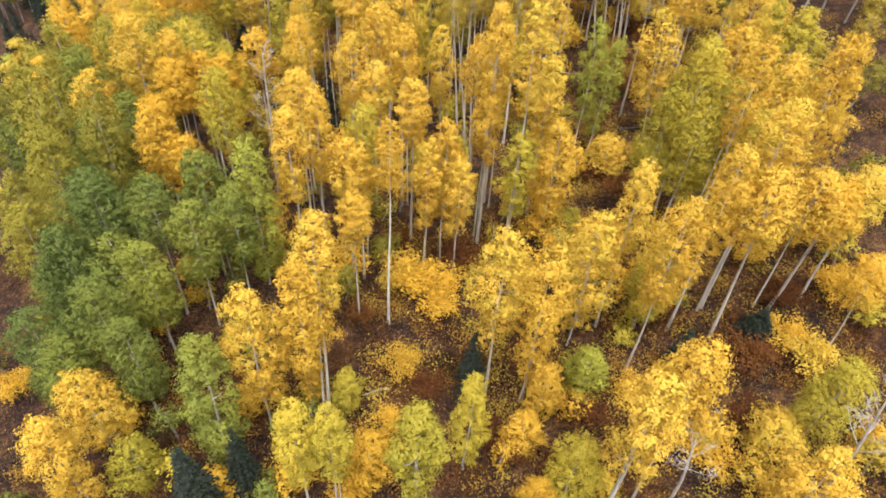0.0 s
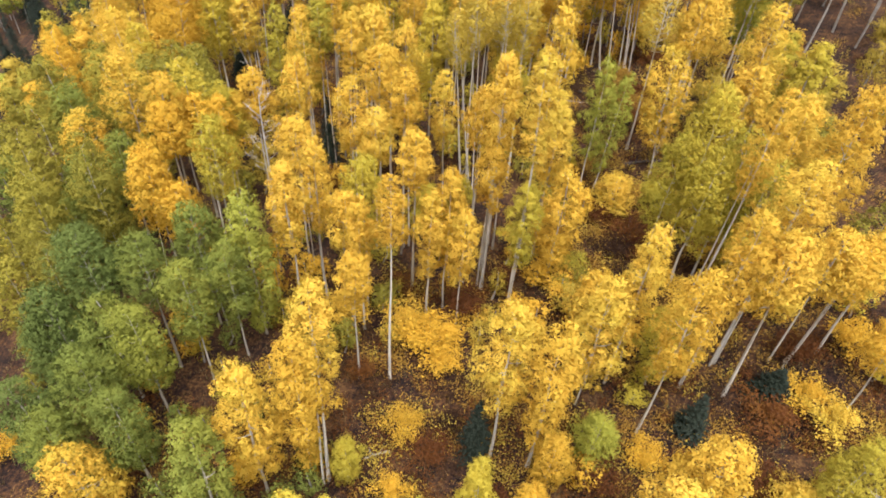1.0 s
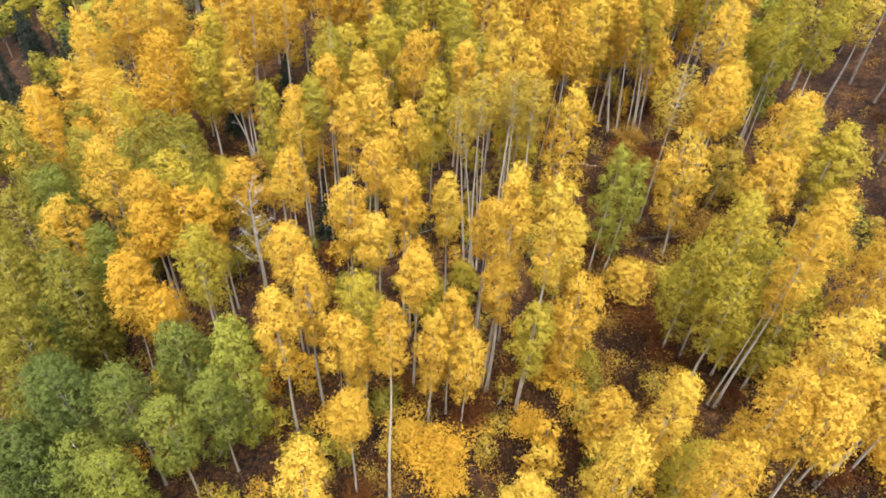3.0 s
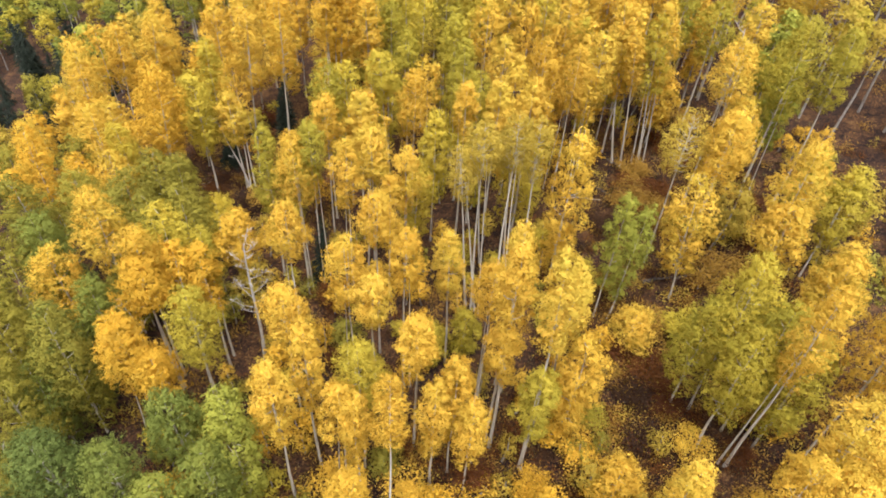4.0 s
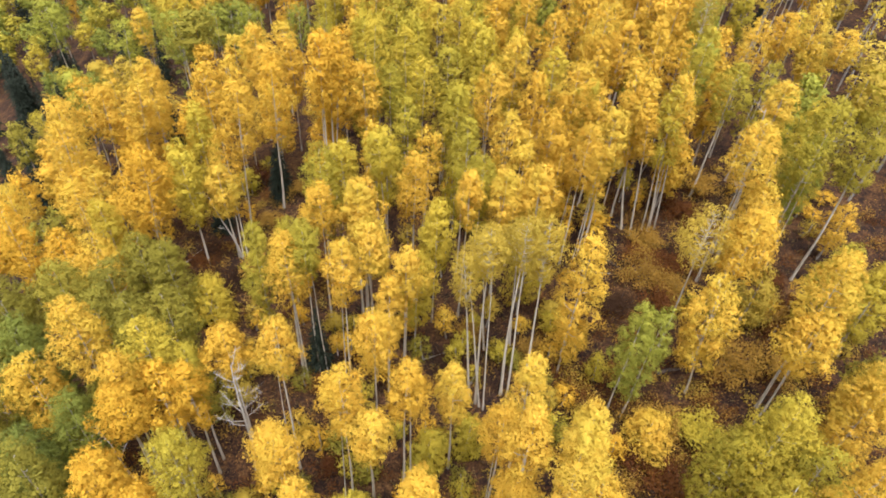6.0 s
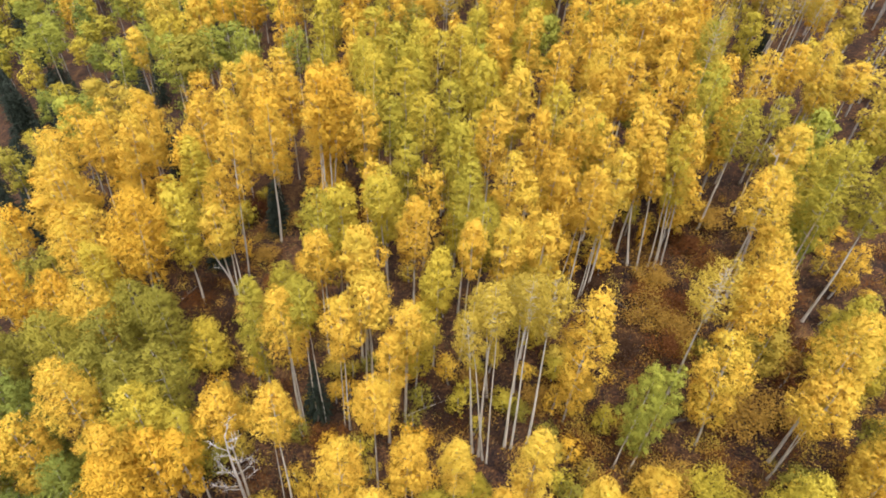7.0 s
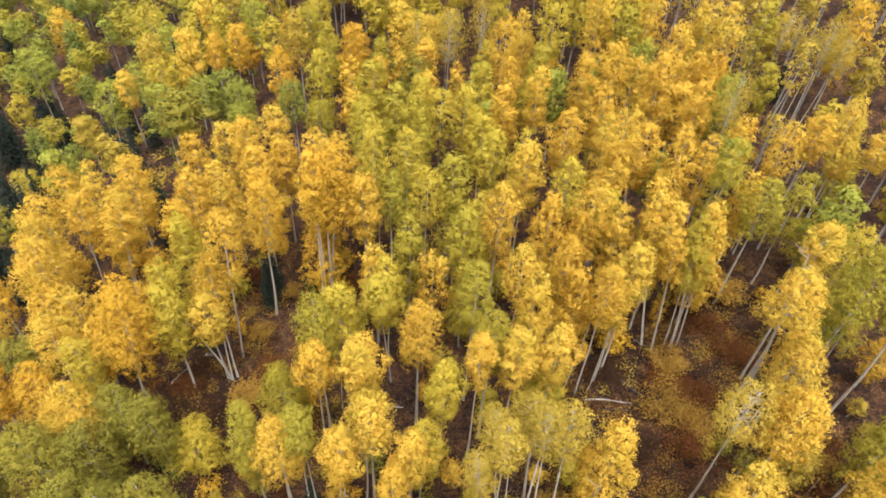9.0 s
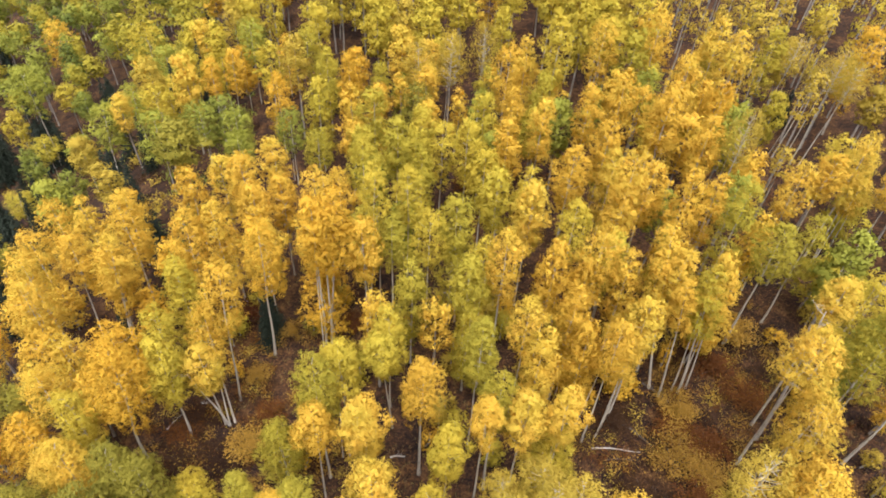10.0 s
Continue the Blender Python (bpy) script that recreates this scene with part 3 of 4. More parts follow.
aspen(-8.9, 65.3, 17.0, 3.2, "amber", 0.47, 1.3)
aspen(-25.7, 65.3, 14.7, 2.7, "gold", 0.62, 1.6)
aspen(-5.9, 65.6, 13.8, 2.9, "gold", 0.55)
aspen(26.9, 65.6, 12.0, 2.9, "thin", 0.4)
aspen(-20.1, 65.7, 11.0, 3.2, "olive", 0.14)
aspen(-26.0, 66.0, 12.9, 3.0, "gold", 0.45, 1.6)
aspen(21.1, 66.1, 15.3, 3.2, "olive", 0.4)
aspen(-1.0, 66.6, 13.4, 3.1, "olive", 0.57)
aspen(9.5, 66.6, 13.8, 3.0, "olive", 0.55)
aspen(0.8, 66.8, 10.0, 3.0, "olive", 0.2)
aspen(-3.8, 66.9, 12.9, 3.2, "olive", 0.59)
aspen(-32.4, 67.0, 14.0, 3.4, "gold", 0.31)
aspen(1.0, 67.5, 13.8, 3.0, "olive", 0.54)
aspen(17.7, 67.6, 15.7, 3.0, "gold", 0.2)
aspen(13.2, 68.0, 13.8, 3.0, "gold", 0.55)
aspen(-5.8, 68.1, 17.0, 3.1, "olive", 0.48, 0.9)
aspen(-30.1, 68.4, 13.6, 2.6, "gold", 0.59, 1.4)
aspen(13.4, 68.5, 16.8, 3.0, "gold", 0.65)
aspen(6.7, 68.6, 13.8, 3.0, "gold", 0.54)
aspen(-19.9, 68.7, 13.0, 3.3, "gold", 0.4)
aspen(34.0, 68.9, 12.8, 2.5, "gold", 0.72)
aspen(26.6, 69.3, 14.0, 2.9, "gold", 0.61)
aspen(-14.3, 69.4, 10.9, 3.8, "gold", 0.32)
aspen(-18.0, 69.7, 13.0, 3.1, "gold", 0.42)
aspen(20.9, 69.7, 13.0, 2.6, "gold", 0.44)
aspen(29.0, 69.8, 14.1, 2.5, "gold", 0.69)
aspen(-10.3, 70.0, 11.6, 3.2, "gold", 0.42)
aspen(15.9, 70.4, 13.8, 3.1, "gold", 0.54)
aspen(-17.2, 70.5, 9.2, 3.5, "gold", 0.35)
aspen(4.2, 70.7, 13.8, 3.1, "olive", 0.53)
aspen(-2.7, 71.4, 13.8, 3.2, "olive", 0.53)
aspen(33.3, 71.5, 10.6, 2.6, "gold", 0.63)
aspen(-6.5, 71.5, 10.0, 3.0, "olive", 0.2)
aspen(-15.1, 71.6, 13.0, 3.0, "gold", 0.47)
aspen(6.9, 71.6, 13.0, 2.9, "olive", 0.26)
aspen(-26.4, 72.1, 13.0, 3.5, "gold", 0.35)
aspen(-10.2, 72.2, 13.8, 3.2, "gold", 0.52)
aspen(33.2, 72.7, 13.9, 3.0, "gold", 0.6)
aspen(10.4, 72.9, 13.8, 3.2, "gold", 0.53)
aspen(-35.9, 73.2, 12.0, 3.5, "gold", 0.3)
aspen(-13.3, 73.7, 12.0, 2.8, "gold", 0.51)
aspen(23.7, 73.9, 15.8, 3.0, "dry", 0.67)
aspen(-8.7, 74.8, 11.8, 3.2, "gold", 0.31)
aspen(14.4, 74.8, 12.0, 3.0, "gold", 0.25)
aspen(-31.3, 75.1, 12.0, 3.1, "gold", 0.15)
aspen(3.7, 75.5, 12.4, 3.0, "olive", 0.47)
aspen(-16.9, 75.7, 13.0, 3.0, "gold", 0.46)
aspen(21.9, 75.8, 13.8, 3.0, "gold", 0.53)
aspen(-6.7, 75.9, 13.8, 3.0, "olive", 0.51)
aspen(13.9, 76.7, 13.8, 3.0, "gold", 0.52)
aspen(-1.7, 76.9, 12.0, 3.0, "olive", 0.25)
aspen(-35.5, 77.0, 11.7, 4.4, "gold", 0.32)
aspen(-28.7, 77.4, 10.1, 3.4, "gold", 0.17)
aspen(18.7, 77.6, 15.7, 3.5, "gold", 0.58)
aspen(5.6, 77.7, 13.8, 3.0, "gold", 0.51)
aspen(-22.7, 78.0, 10.5, 3.6, "gold", 0.18)
aspen(2.2, 78.1, 13.8, 3.0, "olive", 0.51)
aspen(-3.9, 78.8, 13.8, 3.0, "olive", 0.5)
aspen(-20.0, 79.2, 10.6, 3.4, "gold", 0.26)
aspen(0.2, 79.6, 12.7, 3.8, "olive", 0.48)
aspen(18.9, 79.6, 13.8, 3.0, "gold", 0.51)
aspen(-15.4, 80.7, 11.0, 3.4, "gold", 0.46)
aspen(9.0, 80.8, 13.8, 3.0, "gold", 0.5)
aspen(-11.4, 81.8, 11.0, 3.0, "olive", 0.58)
aspen(13.4, 82.7, 13.8, 3.1, "gold", 0.5)
aspen(-1.8, 83.4, 12.0, 3.2, "olive", 0.25)
aspen(4.1, 83.6, 13.0, 3.0, "olive", 0.25)
aspen(22.0, 83.8, 15.5, 3.5, "gold", 0.46)
aspen(16.9, 84.5, 14.0, 3.3, "gold", 0.25)
aspen(26.5, 84.6, 12.0, 3.8, "amber", 0.25)
aspen(6.8, 84.8, 13.0, 3.0, "gold", 0.25)
aspen(-6.5, 86.6, 12.3, 3.9, "olive", 0.43)
aspen(38.5, 86.6, 12.2, 3.5, "dry", 0.65, 1.4)
aspen(9.9, 86.7, 13.0, 3.0, "olive", 0.25)
aspen(-20.5, 87.0, 8.0, 3.4, "lime", 0.45)
aspen(37.8, 87.1, 13.7, 3.5, "dry", 0.65, 0.1)
aspen(-15.1, 87.7, 10.0, 3.4, "lime", 0.45)
aspen(36.4, 88.3, 11.9, 3.6, "dry", 0.65, 1.2)
aspen(-20.8, 88.7, 10.0, 3.6, "lime", 0.45)
aspen(-2.2, 89.1, 11.3, 4.0, "moss", 0.35)
aspen(28.6, 89.2, 15.0, 3.9, "gold", 0.25)
aspen(6.7, 89.9, 14.5, 3.9, "gold", 0.43)
aspen(11.4, 90.1, 16.9, 3.8, "olive", 0.53)
aspen(-12.4, 90.1, 12.0, 3.9, "olive", 0.2)
aspen(-30.1, 90.5, 11.2, 4.2, "lime", 0.39)
aspen(-25.6, 91.7, 10.0, 4.6, "lime", 0.45)
aspen(27.6, 91.8, 15.2, 4.4, "gold", 0.27)
aspen(43.2, 91.8, 13.0, 4.3, "amber", 0.3)
aspen(8.7, 92.1, 14.0, 3.4, "gold", 0.25)
aspen(19.7, 92.5, 14.0, 3.5, "olive", 0.25)
aspen(34.3, 93.1, 13.0, 3.0, "olive", 0.4)
aspen(-23.5, 93.6, 9.4, 4.4, "green", 0.15)
aspen(36.5, 93.6, 11.7, 3.9, "dry", 0.6, 0.8)
aspen(-9.5, 93.7, 13.0, 2.6, "amber", 0.33)
aspen(-17.4, 94.0, 11.0, 3.1, "amber", 0.32)
aspen(16.8, 94.1, 14.9, 4.0, "gold", 0.48)
aspen(22.3, 94.1, 15.1, 3.6, "gold", 0.49)
aspen(-2.3, 95.0, 13.0, 3.5, "dry", 0.5)
aspen(1.3, 96.0, 13.0, 4.5, "dry", 0.5)
aspen(-32.1, 96.7, 12.0, 4.6, "olive", 0.45)
aspen(-12.3, 96.9, 12.0, 3.2, "olive", 0.25)
aspen(-25.4, 97.5, 12.0, 2.4, "amber", 0.57)
aspen(5.0, 98.3, 13.0, 4.1, "dry", 0.5)
aspen(-23.7, 99.0, 12.1, 2.7, "amber", 0.53, 0.6)
aspen(-41.9, 100.5, 12.5, 4.5, "lime", 0.42, 0.4, 1.6)
aspen(-15.2, 101.8, 12.0, 3.8, "olive", 0.45)
aspen(-13.6, 102.2, 7.7, 4.3, "olive", 0.1)
aspen(-9.6, 102.5, 8.7, 2.9, "amber", 0.23)
aspen(-58.8, 103.4, 8.0, 4.6, "olive", 0.45)
aspen(-33.6, 104.2, 10.0, 6.1, "olive", 0.1)
aspen(-24.0, 105.6, 9.2, 3.0, "amber", 0.34)
aspen(-28.3, 106.4, 9.1, 2.6, "amber", 0.61)
aspen(-22.8, 106.6, 12.0, 4.6, "lime", 0.45)
aspen(-18.8, 107.0, 9.1, 3.0, "amber", 0.1)
aspen(-40.8, 109.2, 11.0, 4.6, "lime", 0.45)
aspen(-36.3, 112.4, 12.0, 4.6, "lime", 0.45)
aspen(-53.8, 114.8, 9.0, 4.6, "lime", 0.45)
aspen(-61.6, 117.8, 9.0, 4.6, "olive", 0.45)
aspen(-33.9, 118.2, 12.0, 4.6, "olive", 0.45)
aspen(-63.7, 123.0, 19.2, 5.5, "lime", 0.54)
aspen(-48.2, 135.2, 15.5, 7.4, "olive", 0.23)
aspen(-79.2, 163.0, 13.6, 7.6, "gold", 0.11)
aspen(18.8, 31.3, 10.1, 3.3, "olive", 0.25)
aspen(15.6, 31.4, 10.9, 2.8, "olive", 0.36)
aspen(23.4, 38.0, 10.1, 2.7, "gold", 0.41)

# ---- spruces ----
def spruce_form(seed, height=8.0, width=3.2):
    """A spruce crown of drooping needle boughs in whorls."""
    rng = np.random.default_rng(seed)
    pts, nrm, size = [], [], []
    for i in range(26):
        h = (i + 0.4) / 26
        reach = width / 2 * (1 - h) ** 0.85 + 0.08
        for k in range(9 if h < 0.6 else 6):
            a = k * 2 * math.pi / 9 + i * 1.1 + rng.uniform(-0.25, 0.25)
            L = reach * rng.uniform(0.7, 1.1)
            n = max(5, int(26 * L))
            q = rng.uniform(0.1, 1, n)
            side = rng.normal(size=n) * 0.13 * (1.15 - q)
            p = np.stack([math.cos(a) * q * L - math.sin(a) * side, math.sin(a) * q * L + math.cos(a) * side,
                          0.25 + h * (height - 0.3) - 0.30 * L * q ** 1.4 + rng.normal(size=n) * 0.04], 1)
            pts.append(p)
            nrm.append(np.array([math.cos(a) * 0.5, math.sin(a) * 0.5, 1.0]) + rng.normal(size=(n, 3)) * 0.45)
            size.append(rng.uniform(0.12, 0.26, n))
    P, N, S = np.concatenate(pts), np.concatenate(nrm), np.concatenate(size)
    return blade_mesh("crown", blades(P, N, S, rng, 0.55), [LEAVES["needle"]]), width, height


SPRUCES = [spruce_form(s) for s in (3, 4, 5)]


def spruce(x, y, height, width):
    PLACED.append((x, y))
    tree = new("spruce_tree")
    tree.empty_display_size = 0.3
    tree.matrix_basis = Matrix.Translation((x, y, ground(x, y) - 0.06)) @ Matrix.Rotation(pick.uniform(0, 6.28), 4, "Z")
    tagged(tree, "dark blue-green spruce tree with drooping boughs among aspens", "tree", "spruces among the aspens")
    crown, w, h = pick.choice(SPRUCES)
    stem, _ = pick.choice(TRUNKS)
    child("trunk", stem, tree, Matrix.Diagonal((0.2, 0.2, height * 0.9, 1)), DARKBARK)
    child("crown", crown, tree, Matrix.Diagonal((width / w, width / w, height / h, 1)))


spruce(2.9, 20.3, 4.8, 2.2)
spruce(-66.9, 128.6, 12.2, 5.0)
spruce(-99.4, 172.6, 11.3, 5.0)
spruce(-86.9, 163.1, 5.9, 5.0)
spruce(-74.1, 123.9, 6.6, 5.0)
spruce(-63.5, 104.4, 7.1, 5.0)
spruce(-28.6, 80.2, 4.6, 3.0)
spruce(-14.2, 65.6, 5.9, 2.2)
spruce(-44.3, 104.8, 6.1, 3.6)
spruce(-7.7, 46.1, 6.6, 2.4)
spruce(-78.7, 130.6, 10.2, 4.9)
spruce(-56.1, 88.4, 7.3, 4.7)
spruce(-41.9, 73.5, 6.7, 3.9)
spruce(-83.5, 136.2, 10.5, 5.0)
spruce(-18.4, 61.9, 3.4, 2.4)
spruce(-60.3, 140.3, 6.6, 5.0)
spruce(-18.5, 61.6, 3.0, 2.5)
spruce(-4.2, 32.5, 2.8, 1.7)
spruce(18.7, 23.0, 2.5, 2.7)
spruce(13.9, 21.0, 3.5, 2.3)
spruce(-9.4, 13.3, 6.8, 3.2)
spruce(-7.8, 14.8, 5.5, 2.2)
spruce(39.3, 94.3, 4.7, 2.6)
spruce(-58.5, 98.8, 11.1, 5.0)
spruce(-78.9, 129.8, 10.9, 5.0)
spruce(-93.0, 149.0, 11.4, 5.0)
spruce(-74.1, 124.3, 12.0, 5.0)
spruce(-55.4, 91.7, 6.5, 3.6)
spruce(-14.1, 66.8, 5.9, 2.9)
spruce(-26.7, 66.9, 4.8, 2.5)
spruce(-26.0, 75.5, 5.3, 2.8)
spruce(-65.0, 122.6, 14.9, 5.0)
spruce(-73.2, 121.1, 11.6, 4.4)
spruce(-60.9, 121.0, 9.5, 3.6)
spruce(-40.7, 98.0, 7.0, 2.8)
spruce(-59.7, 93.1, 9.1, 3.4)
spruce(-88.0, 156.6, 10.7, 4.0)
valley = random.Random(4)
for _ in range(60):
    x, y = valley.uniform(-80, -24), valley.uniform(78, 135)
    if x < -18 - 0.25 * (y - 70) and all((x - a) ** 2 + (y - b) ** 2 > 11 for a, b in PLACED):
        spruce(x, y, valley.uniform(7, 12), valley.uniform(2.6, 3.8))


# ---- shrubs and dead trees ----
def shrub_form(seed, width=2.6, height=2.0):
    """A loose bush: leaf sprays on stems that spread from one root."""
    rng = np.random.default_rng(seed)
    pts, nrm, size, v, f = [], [], [], [], []
    for i in range(34):
        a, lift = i * 2.4 + rng.uniform(-0.4, 0.4), rng.uniform(0.25, 1.0)
        r = width / 2 * math.cos(lift * 1.2) ** 0.6 * rng.uniform(0.05, 1.0)
        tip = np.array([r * math.cos(a), r * math.sin(a), height * (0.25 + 0.75 * lift) * rng.uniform(0.75, 1.0)])
        tube(v, f, [(0.05 * math.cos(a), 0.05 * math.sin(a), -0.05), tuple(tip * np.array([0.45, 0.45, 0.6])), tuple(tip)], [0.02, 0.013, 0.005], 4)
        n = 66
        d = rng.normal(size=(n, 3)) * np.array([1, 1, 0.7])
        pts.append(tip + d * 0.21)
        nrm.append(d + rng.normal(size=(n, 3)) + np.array([0, 0, 0.5]))
        size.append(rng.uniform(0.07, 0.13, n))
    P, N, S = np.concatenate(pts), np.concatenate(nrm), np.concatenate(size)
    return blade_mesh("foliage", blades(P, N, S, rng), [LEAVES["gold"]]), mesh_from("stem", v, f, DARKBARK), width, height


SHRUBS = [shrub_form(s) for s in (1, 2, 3, 4)]
SHRUB_LOOKS = {"ochre": "loose dull ochre shrub on the leaf-strewn clearing", "gold": "golden yellow shrub under the aspens", "amber": "loose amber shrub on the forest floor", "rust": "rust-red autumn shrub on the forest floor",
               "olive": "yellow-green shrub under the aspens", "lime": "low green shrub under the aspens", "brown": "withered brown shrub on the forest floor"}


def shrub(x, y, height, width, tone):
    bush = new("shrub")
    bush.empty_display_size = 0.2
    bush.matrix_basis = Matrix.Translation((x, y, ground(x, y))) @ Matrix.Rotation(pick.uniform(0, 6.28), 4, "Z")
    tagged(bush, SHRUB_LOOKS[tone], "shrub", "shrubs of the understorey")
    leaf, stem, w, h = pick.choice(SHRUBS)
    m = Matrix.Diagonal((width / w, width / w, height / h, 1))
    child("stem", stem, bush, m)
    child("foliage", leaf, bush, m, LEAVES[tone])


def dead_tree(x, y, height, lean, limbs):
    """A bleached snag with bare, forking limbs."""
    PLACED.append((x, y))
    tree = new("dead_tree")
    tree.empty_display_size = 0.3
    tree.matrix_basis = Matrix.Translation((x, y, ground(x, y) - 0.1))
    tagged(tree, "bleached dead aspen with bare forking limbs", "tree", "dead aspens")
    rnd = random.Random(int(x * 10) + limbs)
    r = 0.05 + 0.007 * height
    path = [(lean * q + 0.12 * math.sin(5 * q), 0.1 * math.cos(4 * q) - 0.1, height * q) for q in [i / 8 for i in range(9)]]
    v, f = [], []
    tube(v, f, path, [r * (1 - 0.8 * i / 8) for i in range(9)], 7)
    child("trunk", mesh_from("trunk", v, f, DEADWOOD), tree, Matrix.Identity(4))
    for i in range(limbs):
        q = 0.5 + 0.48 * i / max(1, limbs - 1)
        k0 = min(7, int(q * 8))
        p = Vector(path[k0]).lerp(Vector(path[k0 + 1]), q * 8 - k0)
        a = rnd.uniform(0, 6.28)
        d = Vector((math.cos(a), math.sin(a), rnd.uniform(0.3, 1.1)))
        L = rnd.uniform(0.7, 1.5) * (1.3 - q * 0.6)
        v, f = [], []
        mid, tip = p + d * L * 0.5, p + d * L + Vector((0, 0, 0.25 * L))
        tube(v, f, [tuple(p), tuple(mid), tuple(tip)], [r * 0.18, r * 0.11, 0.004], 4)
        for k in range(14):
            s0 = p + (tip - p) * rnd.uniform(0.35, 0.9)
            e0 = s0 + Vector((rnd.uniform(-1, 1), rnd.uniform(-1, 1), rnd.uniform(-0.1, 0.9))) * L * 0.4
            tube(v, f, [tuple(s0), tuple(e0)], [0.009, 0.003], 3)
        child("limb", mesh_from("limb", v, f, DEADWOOD), tree, Matrix.Identity(4))


shrub(0.3, 26.9, 2.6, 4.2, "amber")
shrub(2.5, 29.6, 2.2, 2.9, "rust")
shrub(1.4, 25.6, 1.5, 2.7, "amber")
shrub(-0.7, 21.4, 2.0, 2.4, "gold")
shrub(24.0, 26.0, 2.4, 3.1, "amber")
shrub(20.9, 21.0, 2.2, 3.3, "gold")
shrub(20.9, 25.6, 1.8, 2.9, "rust")
shrub(18.3, 21.6, 1.4, 3.6, "rust")
shrub(20.5, 22.7, 1.5, 3.1, "amber")
shrub(14.3, 40.0, 2.0, 4.0, "ochre")
shrub(16.7, 39.6, 2.0, 4.0, "olive")
shrub(14.1, 36.4, 1.5, 3.6, "rust")
shrub(10.8, 27.0, 1.6, 2.7, "rust")
shrub(-15.3, 22.0, 1.6, 2.5, "amber")
shrub(-3.3, 25.1, 1.3, 2.0, "rust")
shrub(-1.2, 17.9, 1.6, 2.3, "amber")
shrub(-5.2, 20.0, 1.5, 2.1, "olive")
shrub(1.7, 21.7, 1.0, 1.9, "brown")
shrub(0.8, 20.3, 1.0, 2.4, "rust")
shrub(11.2, 19.3, 1.8, 2.6, "amber")
shrub(8.7, 18.4, 1.8, 2.8, "rust")
shrub(13.9, 15.7, 1.8, 3.2, "amber")
shrub(16.5, 17.5, 1.8, 3.0, "rust")
shrub(3.6, 17.3, 1.6, 2.5, "rust")
shrub(4.9, 16.3, 1.6, 2.5, "rust")
shrub(7.2, 15.1, 1.6, 2.7, "rust")
shrub(-2.8, 14.0, 1.6, 2.4, "amber")
shrub(-9.4, 20.9, 1.4, 1.9, "rust")
shrub(-13.2, 16.8, 1.5, 2.5, "brown")
shrub(-11.4, 15.4, 1.3, 2.5, "brown")
shrub(-22.1, 20.8, 2.0, 2.5, "amber")
shrub(12.4, 38.2, 1.4, 2.9, "rust")
shrub(19.2, 33.6, 2.0, 4.3, "ochre")
shrub(21.2, 33.8, 1.8, 3.6, "rust")
shrub(20.2, 44.4, 2.0, 4.4, "ochre")
shrub(24.2, 48.9, 1.8, 4.3, "ochre")
shrub(14.6, 34.2, 1.2, 3.4, "rust")
shrub(12.7, 31.8, 1.2, 3.5, "brown")
shrub(17.6, 57.0, 1.8, 3.8, "ochre")
shrub(18.9, 54.2, 1.5, 3.7, "rust")
shrub(15.1, 31.3, 1.6, 2.8, "gold")
shrub(-1.1, 32.1, 1.2, 2.0, "rust")
shrub(-6.0, 38.1, 1.4, 2.2, "rust")
shrub(-0.1, 57.2, 1.2, 2.4, "rust")
shrub(16.5, 53.4, 2.0, 4.1, "ochre")
shrub(21.9, 65.9, 2.4, 4.5, "ochre")
shrub(23.9, 64.1, 2.0, 4.0, "ochre")
shrub(2.7, 47.9, 1.8, 2.8, "ochre")
shrub(7.2, 46.4, 1.5, 2.7, "ochre")
shrub(1.5, 45.4, 1.0, 3.1, "brown")
shrub(17.1, 50.3, 1.6, 3.7, "rust")
shrub(-6.8, 43.9, 1.5, 3.0, "rust")
shrub(-14.5, 61.8, 1.5, 3.0, "ochre")
shrub(-16.2, 68.4, 2.2, 3.2, "rust")
shrub(-7.3, 76.4, 1.8, 3.5, "rust")
shrub(-17.9, 51.0, 1.4, 3.4, "lime")
shrub(-19.1, 57.0, 1.0, 3.2, "rust")
shrub(23.5, 44.3, 1.8, 4.1, "ochre")
shrub(18.1, 52.2, 1.6, 3.9, "ochre")
shrub(21.7, 61.1, 1.2, 3.6, "rust")
shrub(17.1, 55.5, 1.2, 3.7, "rust")
shrub(13.9, 50.4, 1.2, 4.2, "brown")
shrub(-14.0, 55.7, 1.4, 3.8, "ochre")
shrub(-12.3, 66.3, 1.6, 2.2, "ochre")
shrub(-18.5, 58.3, 0.9, 3.9, "brown")
shrub(-15.5, 54.8, 0.9, 3.8, "brown")
shrub(-18.6, 55.4, 0.8, 4.2, "brown")
shrub(-7.4, 66.7, 1.5, 2.9, "rust")
shrub(-12.8, 58.4, 1.2, 3.1, "rust")
shrub(23.0, 58.3, 1.0, 3.9, "rust")
shrub(3.7, 89.2, 1.6, 3.1, "rust")
shrub(2.9, 85.4, 1.4, 3.0, "rust")
shrub(12.9, 56.8, 1.0, 3.4, "brown")
shrub(-4.6, 29.4, 2.2, 3.9, "gold")
shrub(-0.9, 28.7, 2.0, 3.6, "gold")
shrub(5.8, 28.6, 2.2, 2.9, "amber")
shrub(1.7, 27.6, 1.4, 3.5, "amber")
shrub(5.1, 31.5, 1.2, 1.7, "rust")
shrub(8.7, 30.8, 1.4, 3.0, "amber")
shrub(10.2, 29.3, 1.2, 2.6, "rust")
shrub(8.2, 26.8, 1.0, 2.8, "brown")
shrub(9.5, 25.4, 1.2, 2.4, "rust")
shrub(17.8, 30.5, 1.4, 2.0, "rust")
shrub(9.8, 33.1, 1.2, 2.5, "olive")
shrub(13.0, 34.8, 1.2, 3.3, "brown")

